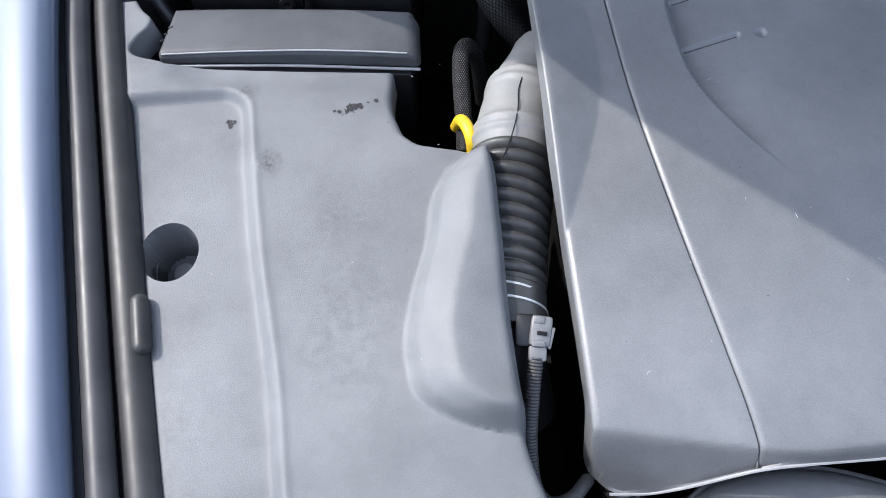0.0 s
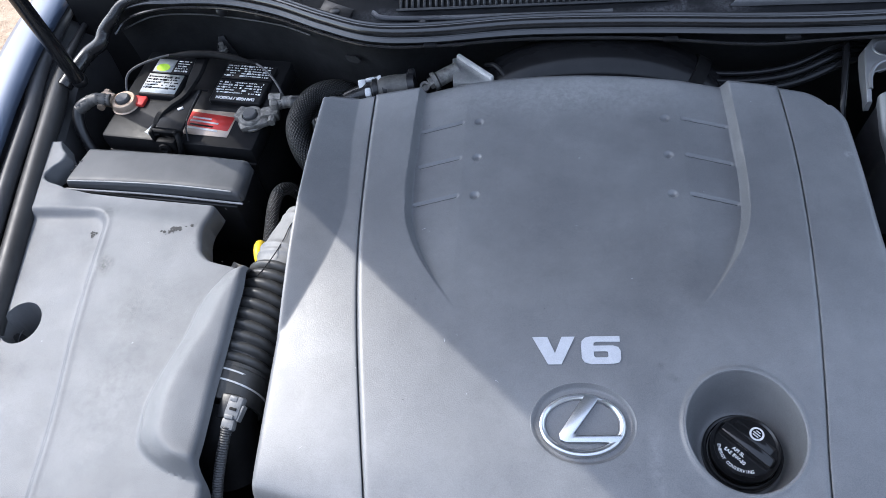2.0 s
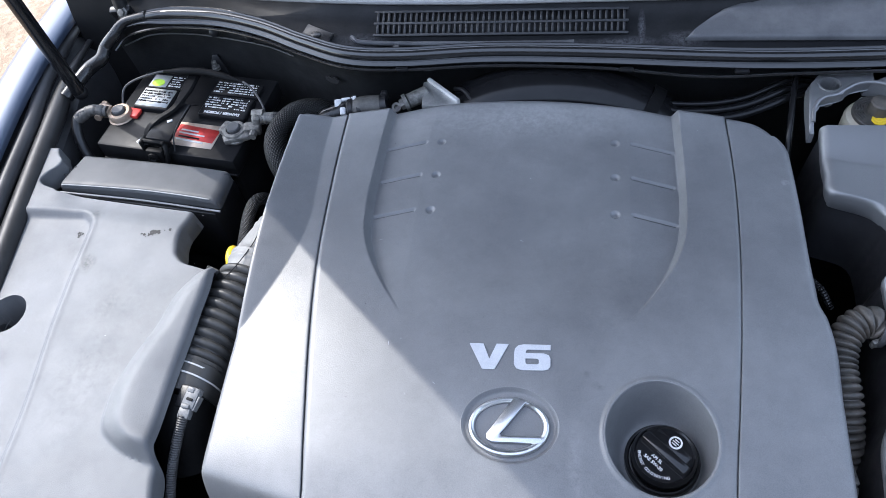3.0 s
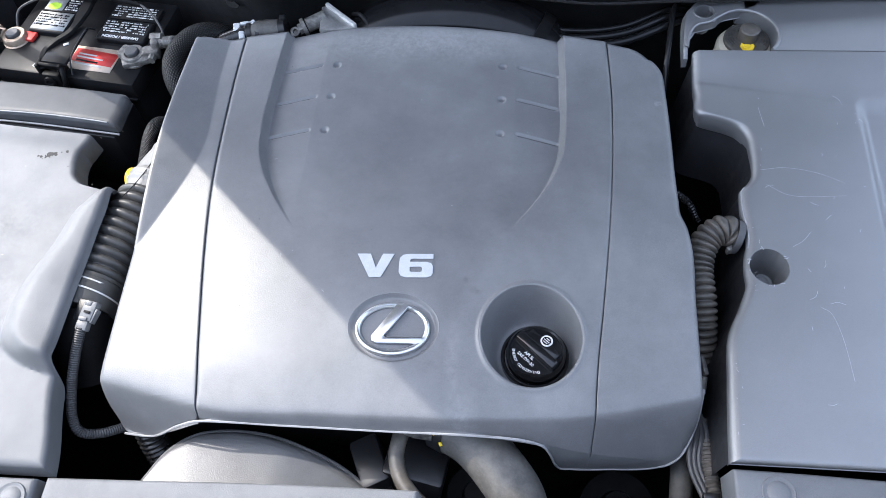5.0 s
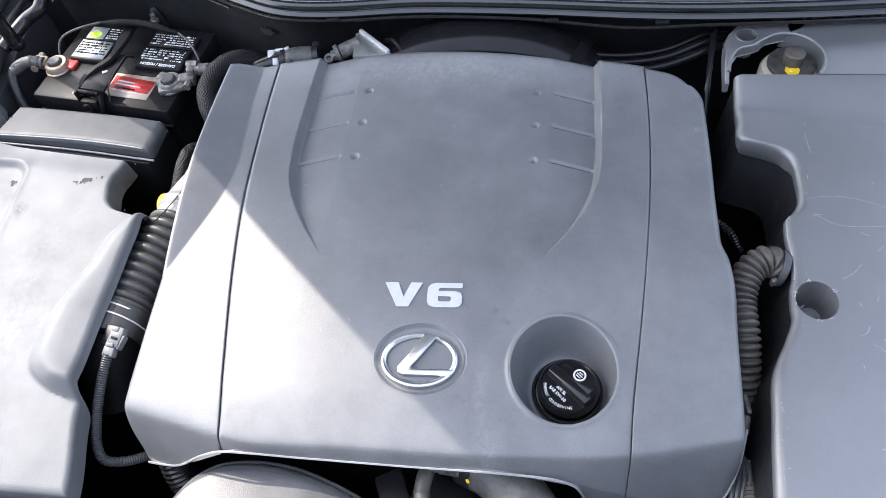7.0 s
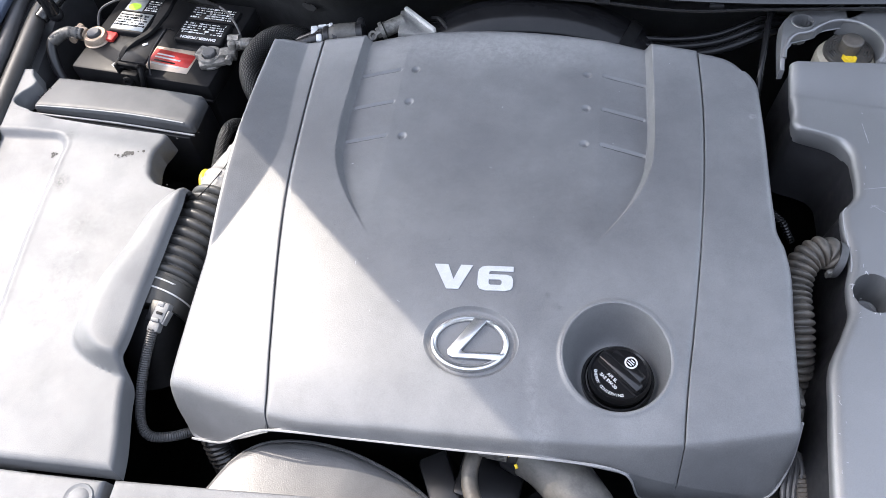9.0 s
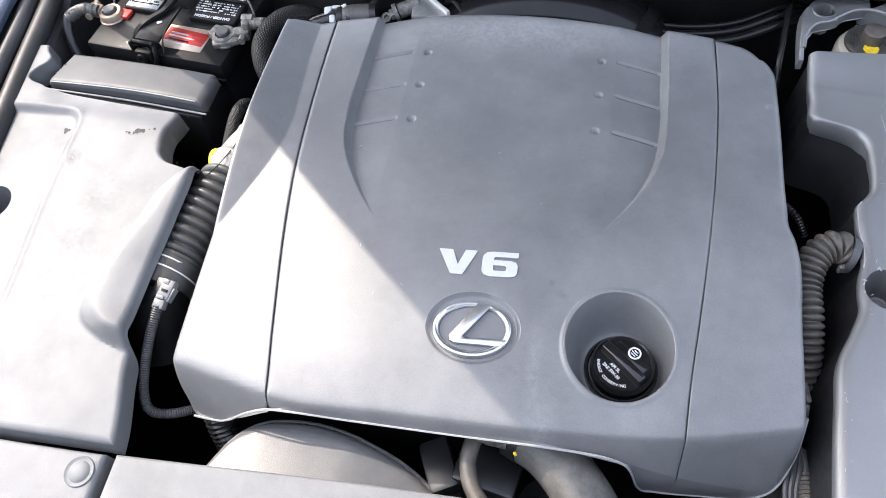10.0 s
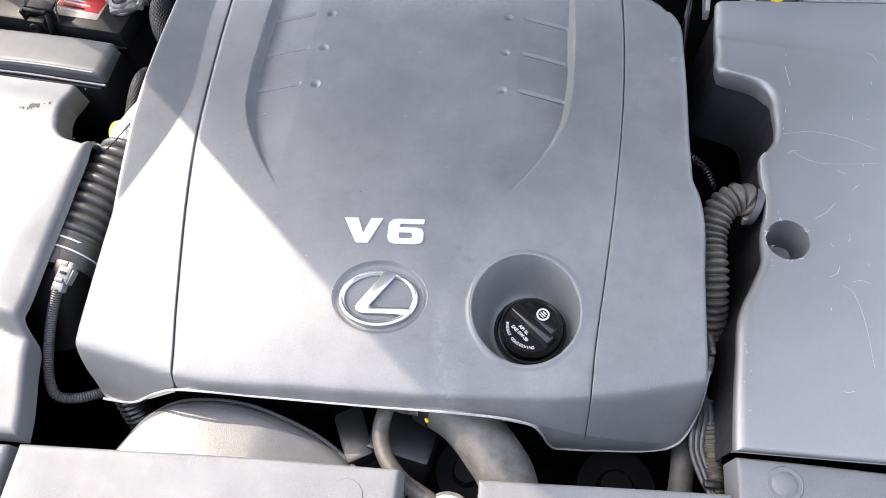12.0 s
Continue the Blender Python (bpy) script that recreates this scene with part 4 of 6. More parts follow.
def vent(x, wide, pale, seed):
    """A raised printed vent cover and the flat printed strip behind it."""
    top = LID_TOP + 0.0085
    v = bat_part("vent_cover", lambda b: box(b, (x, 0.011, top - 0.006), (wide, 0.044, 0.012), bevel=0.0035, seg=3), CASE, "raised printed vent cover")
    rear = bat_part("rear_cover", lambda b: box(b, (x, 0.051, top - 0.0075), (wide, 0.030, 0.011), bevel=0.002), CASE)
    if pale:
        bat_part("label", lambda b: box(b, (x, 0.012, top + 0.0002), (wide - 0.006, 0.038, 0.0008), bevel=0), GREYLABEL, "pale grey printed label", v)
        bat_part("label", lambda b: box(b, (x - 0.013, 0.051, top - 0.0018), (wide - 0.032, 0.026, 0.0008), bevel=0), GREYLABEL, "pale grey printed label", rear)
    front = bars(x - wide / 2 + 0.005, x + wide / 2 - 0.005, 0.000 if pale else 0.003, 0.028, 5, seed, top + 0.0008)
    part("printing", front, CASE if pale else PRINT, v, "rows of fine print bars")
    back = bars(x + 0.006 if pale else x - wide / 2 + 0.004, x + wide / 2 - 0.004, 0.039, 0.064, 5, seed + 1, top - 0.0014)
    part("printing", back, PRINT, rear, "rows of fine print bars")
    return v


vent(-0.060, 0.062, True, 4)
dark_vent = vent(0.063, 0.080, False, 9)
lettering("lettering", "DANGER / POISON", 0.0070, BAT @ pose(0.063, -0.0045, LID_TOP + 0.0089, 0, 0, 180), PRINT, dark_vent, 0.0002)
bat_part("sticker", lambda b: lathe(b, (-0.074, 0.046, LID_TOP + 0.0072), [(0.011, 0), (0.011, 0.0006), (0, 0.0008)], 24, sy=0.7), GREEN, "round lime green sticker")
paper = bat_part("label", lambda b: box(b, (0.036, -0.047, LID_TOP + 0.0003), (0.074, 0.046, 0.0012), bevel=0), CREAM, "cream paper label with a red band")
bat_part("red_band", lambda b: box(b, (0.036, -0.044, LID_TOP + 0.0006), (0.070, 0.026, 0.0012), (0, 0, -4), 0), RED, parent=paper)
for r, (x, w, mat) in enumerate(((0.030, 0.030, PRINT), (0.036, 0.044, PRINT), (0.034, 0.036, CASE), (0.038, 0.046, PRINT))):
    bat_part("print_bar", lambda b: box(b, (x - 0.006, -0.040 - 0.0066 * r, LID_TOP + 0.0014), (w, 0.0026, 0.0006), (0, 0, -4), 0), mat, parent=paper)
bat_part("label", lambda b: box(b, (-0.040, -0.060, LID_TOP + 0.0003), (0.010, 0.036, 0.0012), (0, 0, -24), 0), GREYLABEL, "pale paper label")

strap = thing("battery_strap", "black plastic battery carrying strap across the top", "strap", at=(0, 0, 0))
bm = bmesh.new()
path = spline([(-0.522, 0.715, 0.858), (-0.523, 0.692, 0.866), (-0.5235, 0.654, 0.868), (-0.531, 0.618, 0.866), (-0.549, 0.598, 0.864), (-0.561, 0.582, 0.860), (-0.563, 0.566, 0.854), (-0.561, 0.556, 0.848)], 8)
rows = []
for k, p in enumerate(path):
    d = (path[min(k + 1, len(path) - 1)] - path[max(k - 1, 0)]).normalized()
    across = Vector((-d.y, d.x, 0)).normalized()
    w = 0.0095 - 0.0045 * float(smooth(0.66, 0.615, p.y))
    rows.append([bm.verts.new(p + across * (dx * w) + Vector((0, 0, dz))) for dx, dz in ((-1, -0.003), (-0.95, 0), (-0.7, 0.002), (0.7, 0.002), (0.95, 0), (1, -0.003))])
for p, q in zip(rows, rows[1:]):
    for i in range(5):
        bm.faces.new((p[i], q[i], q[i + 1], p[i + 1]))
part("band", bm, STRAP, strap)
bm = bmesh.new()
prism(bm, [(-0.560, 0.562), (-0.520, 0.556), (-0.516, 0.600), (-0.512, 0.632), (-0.522, 0.634), (-0.556, 0.592)], 0.8565, 0.8605, 0.0015)
part("plate", bm, CASE, strap, "dark triangular clamp plate")
bm = bmesh.new()
tube(bm, [(-0.512, 0.645, 0.845), (-0.5135, 0.630, 0.858), (-0.5145, 0.605, 0.8615), (-0.5165, 0.585, 0.861), (-0.5175, 0.566, 0.857), (-0.5165, 0.552, 0.842)], 0.0011, 8, 6)
part("thin_cord", bm, BLACK, strap, "thin loose cord")
bm = bmesh.new()
box(bm, (-0.548, 0.560, 0.851), (0.040, 0.006, 0.014), (20, 0, -8), 0.002)
box(bm, (-0.566, 0.563, 0.848), (0.006, 0.018, 0.020), (0, 0, -8), 0.002)
box(bm, (-0.531, 0.560, 0.849), (0.006, 0.016, 0.018), (0, 0, -8), 0.002)
box(bm, (-0.546, 0.549, 0.836), (0.028, 0.010, 0.026), (0, 0, -8), 0.003)
tube(bm, [(-0.530, 0.556, 0.852), (-0.527, 0.548, 0.845), (-0.529, 0.543, 0.83), (-0.535, 0.541, 0.81), (-0.533, 0.541, 0.78), (-0.53, 0.542, 0.70)], 0.0040, 10, 6)
lathe(bm, (-0.549, 0.543, 0.838), [(0.0085, 0), (0.0085, 0.003), (0.005, 0.004), (0.0035, 0.002), (0, 0.002)], 16, rot=(90, 0, 0))
part("hook_bolt", bm, STRAP, strap, "black clamp with a hook bolt")
bm = bmesh.new()
box(bm, (-0.002, -0.030, 0.8612), (0.008, 0.0045, 0.0008), (0, 0, 25), 0)
part("chip", bm, WHITE, battery, "pale paint chip")

handle = thing("carry_handle", "thin rope handle with a flat black grip over the battery", "handle")
ROPE = [(-0.636, 0.640, 0.84), (-0.626, 0.665, 0.868), (-0.57, 0.690, 0.874), (-0.50, 0.685, 0.876), (-0.435, 0.668, 0.872), (-0.398, 0.632, 0.862), (-0.390, 0.606, 0.846)]
bm = bmesh.new()
tube(bm, ROPE, 0.0017, 10, 8)
part("rope", bm, SLEEVE, handle, "dusty grey rope")
bm = bmesh.new()
tube(bm, ROPE[2:5], lambda r: 0.0022 + 0.0035 * float(smooth(0.0, 0.03, r)) * (1 - float(smooth(0.10, 0.138, r))), 14, 8)
part("grip", bm, STRAP, handle, "flat black grip")


def terminal(x, y, z, post_mat, clamp_mat, label, red):
    t = thing("battery_terminal", label, "battery terminal", "battery terminals", at=(x, y, z))
    t.scale = (1.12, 1.12, 1.12)
    bm = bmesh.new()
    lathe(bm, (0, 0, 0), [(0.0182, 0), (0.0182, 0.0025), (0.0165, 0.0035), (0.0158, 0.0100), (0.0146, 0.0118), (0.0105, 0.0122), (0.0095, 0.009)], 28)
    if not red:
        box(bm, (0.004, -0.003, 0.0055), (0.036, 0.026, 0.009), (3, -4, 14), 0.003)
        box(bm, (-0.014, 0.006, 0.0065), (0.012, 0.020, 0.011), (0, 0, -20), 0.003)
    part("clamp", bm, clamp_mat, t)
    bm = bmesh.new()
    lathe(bm, (0, 0, 0.006), [(0.0092, 0), (0.0088, 0.0090), (0.0076, 0.0104), (0, 0.0108)], 24)
    part("post", bm, post_mat, t, "dark grey post top")
    bm = bmesh.new()
    s = -1 if red else 1
    box(bm, (s * 0.024, 0.004, 0.008), (0.022, 0.016, 0.014), (0, 0, s * 12), 0.003)
    rod(bm, (s * 0.028, -0.012, 0.009), (s * 0.028, 0.018, 0.009), 0.005, n=8)
    part("clamp_lug", bm, clamp_mat, t)
    if not red:
        bm = bmesh.new()
        box(bm, (0.030, 0.012, 0.014), (0.010, 0.016, 0.020), (0, 8, 10), 0.003)
        rod(bm, (0.024, 0.020, 0.020), (0.040, 0.018, 0.022), 0.006, n=6)
        part("bolt_block", bm, LEAD, t, "pale oxidised bolt block")
    if red:
        bm = bmesh.new()
        box(bm, (0.016, 0.004, 0.004), (0.022, 0.016, 0.006), (0, 0, -10), 0.002)
        part("washer_felt", bm, RED, t, "red felt washer")
    return t


terminal(-0.634, 0.628, 0.8360, POST, BRASS, "tarnished positive battery terminal with clamp", True)
terminal(-0.432, 0.588, 0.8400, POST, LEAD, "oxidised negative battery terminal with clamp", False)

for sheath, tape, mat, label in (
        ([(-0.652, 0.626, 0.850), (-0.676, 0.624, 0.854), (-0.698, 0.612, 0.846), (-0.696, 0.588, 0.82), (-0.668, 0.555, 0.77), (-0.65, 0.545, 0.70)], 0.048, BLACK, "thick black positive battery cable with grey tape"),
        ([(-0.404, 0.602, 0.856), (-0.378, 0.606, 0.858), (-0.352, 0.606, 0.853), (-0.34, 0.58, 0.82), (-0.345, 0.55, 0.74)], 0.035, BLACK, "black negative battery cable with greyed tape")):
    cable = thing("battery_cable", label, "cable", "battery cables")
    bm = bmesh.new()
    tube(bm, sheath, 0.0082, 14, 8)
    part("sheath", bm, mat, cable)
    bm = bmesh.new()
    tube(bm, sheath[:3], lambda r: 0.0086 + 0.0006 * math.sin(r * 900) * math.sin(r * 260), 16, 10, even=0.0015)
    part("tape", bm, WORNHOSE if tape > 0.04 else LEAD, cable, "worn grey tape")


def ribbed(r, amp, pitch):
    return lambda s: r + amp * math.sin(2 * math.pi * s / pitch)


big_loom = thing("wiring_loom", "thick black braided wiring loom beside the battery", "wiring loom", "braided looms")
bm = bmesh.new()
tube(bm, [(-0.290, 0.505, 0.78), (-0.322, 0.505, 0.825), (-0.345, 0.525, 0.855), (-0.353, 0.558, 0.869), (-0.338, 0.598, 0.872), (-0.310, 0.620, 0.862), (-0.285, 0.627, 0.838), (-0.27, 0.627, 0.80)], 0.0162, 28, 10, even=0.003)
sleeve_map(bm, 28, 0.003, 0.1225)
part("braided_sleeve", bm, BRAID, big_loom)
bm = bmesh.new()
tube(bm, [(-0.291, 0.6265, 0.846), (-0.281, 0.627, 0.830)], 0.0205, 24, 4)
part("tape_wrap", bm, RUBBER, big_loom, "smooth black tape wrap")
small_loom = thing("wiring_loom", "thin grey braided wiring loop beside the air hose", "wiring loom", "braided looms")
bm = bmesh.new()
tube(bm, [(-0.383, 0.375, 0.795), (-0.3815, 0.398, 0.802), (-0.381, 0.425, 0.812), (-0.380, 0.455, 0.822), (-0.376, 0.478, 0.823), (-0.367, 0.492, 0.810), (-0.357, 0.495, 0.78), (-0.350, 0.49, 0.72)], 0.0086, 18, 8, even=0.002)
sleeve_map(bm, 18, 0.002, 0.09)
part("braided_sleeve", bm, PALEBRAID, small_loom)
bm = bmesh.new()
tube(bm, [(-0.389, 0.402, 0.800), (-0.3862, 0.396, 0.818), (-0.3835, 0.387, 0.828), (-0.3800, 0.374, 0.832), (-0.3775, 0.364, 0.824), (-0.3765, 0.360, 0.800)], 0.0062, 12, 6)
tagged(part("dipstick_handle", bm, YELLOW, None), "bright yellow plastic dipstick handle", "dipstick")

# ---- air intake hose between side cover and engine cover ----
intake = thing("intake_hose", "black ribbed rubber air intake hose, dusty on top", "air hose")
bm = bmesh.new()
tube(bm, [(-0.292, 0.475, 0.805), (-0.305, 0.445, 0.815), (-0.322, 0.410, 0.825), (-0.336, 0.372, 0.828), (-0.343, 0.338, 0.827)], lambda r: 0.033 + 0.0045 * float(smooth(0.0, 0.09, r)) + sum(h * math.exp(-((r - c) / 0.0035)**2) for c, h in ((0.072, 0.0032), (0.080, 0.0022), (0.122, 0.0032), (0.130, 0.0026))), 36, 10, even=0.0015)
part("inlet_tube", bm, TUBE_GREY, intake, "dusty grey inlet tube with two raised collars")
bm = bmesh.new()
tube(bm, [(-0.3435, 0.342, 0.827), (-0.350, 0.31, 0.829), (-0.359, 0.275, 0.830), (-0.366, 0.240, 0.830), (-0.371, 0.208, 0.830)],
     lambda s: 0.0372 + 0.0040 * (abs(math.sin(math.pi * s / 0.0132))**0.55 * 2 - 1), 40, 10, even=0.0011)
part("bellows", bm, BELLOWS, intake)
bm = bmesh.new()
tube(bm, [(-0.325, 0.415, 0.8625), (-0.3335, 0.392, 0.8655), (-0.3365, 0.372, 0.8675), (-0.343, 0.350, 0.8685), (-0.351, 0.330, 0.8690), (-0.357, 0.318, 0.8700)], 0.0006, 6, 6)
part("seam", bm, BLACK, intake, "thin dark seam on the inlet tube")
bm = bmesh.new()
tube(bm, [(-0.371, 0.212, 0.830), (-0.373, 0.195, 0.830), (-0.375, 0.172, 0.829)], 0.0405, 40, 6)
part("cuff", bm, BELLOWS, intake)
for y in (0.203, 0.191):
    bm = bmesh.new()
    tube(bm, [(-0.3730, y + 0.0009, 0.8300), (-0.3733, y - 0.0009, 0.8300)], 0.0412, 44, 2)
    part("clamp_band", bm, CAST, intake, "thin metal clamp band")
bm = bmesh.new()
tube(bm, [(-0.375, 0.174, 0.829), (-0.374, 0.150, 0.82), (-0.366, 0.12, 0.78)], 0.036, 28, 6)
part("sensor_housing", bm, STRAP, intake)

sensor = thing("sensor_plug", "grey plastic sensor plug with ribbed wire sleeve", "connector")
bm = bmesh.new()
box(bm, (-0.356, 0.163, 0.860), (0.020, 0.026, 0.014), (15, 0, -8), 0.003)
part("plug_socket", bm, BLACK, sensor, "black plug socket")
bm = bmesh.new()
box(bm, (-0.3465, 0.1590, 0.8675), (0.0165, 0.0240, 0.0110), (15, 0, -14), 0.0025)
box(bm, (-0.3510, 0.1425, 0.8635), (0.0140, 0.0120, 0.0100), (15, 0, -8), 0.002)
box(bm, (-0.3390, 0.1530, 0.8660), (0.0030, 0.0170, 0.0085), (15, 0, -20), 0.001)
plug = part("plug_housing", bm, PLUG, sensor, "grey plug housing")
bm = bmesh.new()
box(bm, (-0.3470, 0.1660, 0.8745), (0.0085, 0.0060, 0.0030), (15, 0, -14), 0.0012)
box(bm, (-0.3500, 0.1480, 0.8708), (0.0100, 0.0045, 0.0028), (15, 0, -8), 0.001)
part("latch", bm, PLUG, plug)
bm = bmesh.new()
box(bm, (-0.3465, 0.1555, 0.8730), (0.0075, 0.0030, 0.0020), (15, 0, -14), 0.0004)
part("latch_slot", bm, DARK, plug)
bm = bmesh.new()
tube(bm, [(-0.352, 0.140, 0.864), (-0.357, 0.115, 0.850), (-0.361, 0.085, 0.83), (-0.360, 0.055, 0.81), (-0.350, 0.040, 0.80), (-0.33, 0.043, 0.79), (-0.31, 0.06, 0.77)], ribbed(0.0056, 0.0004, 0.0026), 14, 10, even=0.00065)
part("wire_sleeve", bm, SLEEVE, sensor, "ribbed grey wire sleeve")

# ---- right side panel ----
right = thing("side_cover", "grey moulded plastic cover beside the reservoir with scratches", "engine bay cover")
RIGHT_L = graph((0.0, 0.351), (0.028, 0.353), (0.12, 0.361), (0.172, 0.368), (0.207, 0.384), (0.235, 0.394), (0.25, 0.394), (0.270, 0.396), (0.285, 0.400), (0.345, 0.3985), (0.358, 0.400), (0.368, 0.409), (0.378, 0.4155), (0.39, 0.418), (0.42, 0.418), (0.436, 0.4165), (0.447, 0.411), (0.455, 0.402), (0.461, 0.388), (0.466, 0.372), (0.4695, 0.3625), (0.474, 0.3590), (0.50, 0.3585), (0.562, 0.358))


def right_height(x, y):
    """A flat panel that folds up, along a slanting crease, to the deck round the reservoir."""
    z = 0.862 + 0.016 * smooth(0.25, 0.5, y)
    crease = 0.521 - 0.17 * (x - 0.358)
    t = np.clip((y - crease) / (0.566 - crease), 0, 1)
    z = z + 0.0185 * (0.75 * t + 0.25 * t * t * (3 - 2 * t))
    return z - 0.006 * smooth(0.552, 0.566, x) * (1 - smooth(0.47, 0.50, y))


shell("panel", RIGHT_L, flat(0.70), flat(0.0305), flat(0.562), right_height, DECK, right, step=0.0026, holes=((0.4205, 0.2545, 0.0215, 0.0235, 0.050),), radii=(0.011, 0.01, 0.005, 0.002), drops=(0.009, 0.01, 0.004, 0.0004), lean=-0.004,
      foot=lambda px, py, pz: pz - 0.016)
# Wall below the rim, coloured darker than the panel for its shade.
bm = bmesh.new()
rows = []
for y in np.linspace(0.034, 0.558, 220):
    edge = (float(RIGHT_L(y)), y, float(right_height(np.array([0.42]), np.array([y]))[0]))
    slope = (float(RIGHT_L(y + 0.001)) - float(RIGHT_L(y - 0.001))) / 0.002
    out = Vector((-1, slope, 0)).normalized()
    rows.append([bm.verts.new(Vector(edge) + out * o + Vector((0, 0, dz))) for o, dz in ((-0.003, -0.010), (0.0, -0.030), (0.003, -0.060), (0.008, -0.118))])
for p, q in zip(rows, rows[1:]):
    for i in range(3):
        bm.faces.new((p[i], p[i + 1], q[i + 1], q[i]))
part("pocket_wall", bm, POCKET, right, "scuffed wall below the rim, shade put into its colour")
bm = bmesh.new()
lathe(bm, (0.4205, 0.2515, 0.816), [(0.012, 0), (0.012, 0.014), (0.0105, 0.016), (0.0085, 0.014), (0.0075, 0.015), (0.0, 0.0165)], 24)
part("hidden_fastener", bm, SIDE, right)
# Pale line along the rim: wear and the gloss highlight in one colour.
bm = bmesh.new()
tube(bm, [(float(RIGHT_L(y)) + 0.0022, y, float(right_height(np.array([0.42]), np.array([y]))[0]) - 0.0035) for y in np.linspace(0.28, 0.362, 24)], 0.0008, 6, 2)
part("edge_lip", bm, EDGE, right, "pale edge, wear and gloss highlight in its colour")
# rear deck with the opening for the reservoir
OPEN_C, OPEN_R = (0.427, 0.594), 0.042
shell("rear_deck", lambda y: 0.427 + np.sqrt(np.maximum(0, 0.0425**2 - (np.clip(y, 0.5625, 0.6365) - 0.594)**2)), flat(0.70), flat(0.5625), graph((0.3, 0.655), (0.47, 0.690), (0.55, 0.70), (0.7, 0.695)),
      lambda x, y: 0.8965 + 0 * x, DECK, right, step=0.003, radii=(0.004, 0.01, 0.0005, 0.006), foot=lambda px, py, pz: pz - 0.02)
ARM_R = graph((0.575, 0.3540), (0.592, 0.3565), (0.602, 0.362), (0.610, 0.370), (0.613, 0.384), (0.622, 0.396), (0.632, 0.410), (0.6366, 0.4262), (0.70, 0.4266))
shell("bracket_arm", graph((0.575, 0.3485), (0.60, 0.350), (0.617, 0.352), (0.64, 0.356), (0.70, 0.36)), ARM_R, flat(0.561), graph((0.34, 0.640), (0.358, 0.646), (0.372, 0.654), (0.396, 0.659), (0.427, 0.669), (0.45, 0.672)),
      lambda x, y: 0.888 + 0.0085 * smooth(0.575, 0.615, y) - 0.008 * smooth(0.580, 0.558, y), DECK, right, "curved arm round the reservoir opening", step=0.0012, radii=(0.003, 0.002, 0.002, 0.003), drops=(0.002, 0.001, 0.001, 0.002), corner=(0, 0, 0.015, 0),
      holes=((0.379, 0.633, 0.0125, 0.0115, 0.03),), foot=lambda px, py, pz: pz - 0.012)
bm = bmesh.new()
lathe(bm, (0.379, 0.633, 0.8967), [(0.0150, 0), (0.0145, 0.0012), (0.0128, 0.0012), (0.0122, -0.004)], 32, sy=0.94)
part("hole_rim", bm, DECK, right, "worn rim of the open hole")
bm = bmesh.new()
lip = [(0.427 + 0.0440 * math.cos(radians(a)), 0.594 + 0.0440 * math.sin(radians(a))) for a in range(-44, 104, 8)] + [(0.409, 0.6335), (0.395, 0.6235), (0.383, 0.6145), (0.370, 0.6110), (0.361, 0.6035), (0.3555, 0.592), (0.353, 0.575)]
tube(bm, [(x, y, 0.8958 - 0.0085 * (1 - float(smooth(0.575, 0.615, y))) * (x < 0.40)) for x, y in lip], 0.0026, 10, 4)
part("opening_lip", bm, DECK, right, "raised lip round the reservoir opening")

rng = random.Random(12)
for k in range(60):
    x, y = rng.uniform(0.42, 0.60), rng.uniform(0.06, 0.50)
    if k > 46:
        edge_y = rng.uniform(0.05, 0.47)
        x, y = float(RIGHT_L(edge_y)) + rng.uniform(0.006, 0.014), edge_y
    elif k > 34:
        a = rng.uniform(0, 6.28)
        x, y = 0.4205 + 0.0226 * math.cos(a), 0.2545 + 0.0246 * math.sin(a)
    a, l = rng.uniform(-0.6, 2.2), rng.choice((0.0025, 0.004, 0.006, 0.010, 0.016, 0.03) if k < 24 else (0.002, 0.003, 0.005))
    bend = rng.uniform(-0.25, 0.25) * l
    pts = []
    for f in (-0.5, 0, 0.5):
        px, py = x + l * f * math.cos(a) - bend * (1 - 4 * f * f) * math.sin(a), y + l * f * math.sin(a) + bend * (1 - 4 * f * f) * math.cos(a)
        pts.append((px, py, float(right_height(np.array([px]), np.array([py]))[0]) + 0.0001))
    bm = bmesh.new()
    tube(bm, pts, 0.00042 if 34 < k < 47 else 0.00022, 5, 5)
    part("scratch", bm, SCRATCH, right, "pale scratch")
for pts in ([(0.468, 0.205), (0.478, 0.196), (0.484, 0.165), (0.486, 0.120)], [(0.425, 0.385), (0.455, 0.389), (0.49, 0.383), (0.52, 0.37)], [(0.43, 0.365), (0.46, 0.35), (0.52, 0.352)]):
    bm = bmesh.new()
    tube(bm, [(x, y, float(right_height(np.array([x]), np.array([y]))[0]) + 0.0001) for x, y in pts], 0.00015, 5, 8)
    part("scratch", bm, SCRATCH, right, "pale scratch")

# ---- brake fluid reservoir ----
res = thing("fluid_reservoir", "yellowed brake fluid reservoir with a dark cap in an opening", "reservoir")
bm = bmesh.new()
lathe(bm, (0.434, 0.600, 0.80), [(0.034, 0), (0.0365, 0.040), (0.0365, 0.066), (0.034, 0.071), (0.026, 0.073), (0, 0.073)], 36)
part("tank", bm, MILKY, res)
bm = bmesh.new()
lathe(bm, (0.436, 0.603, 0.873), [(0.030, 0), (0.030, 0.004), (0.0290, 0.005), (0.0135, 0.006), (0.013, 0.021), (0.011, 0.0225), (0, 0.0225)], 36)
part("reservoir_cap", bm, HOSE, res, "dusty dark cap")
bm = bmesh.new()
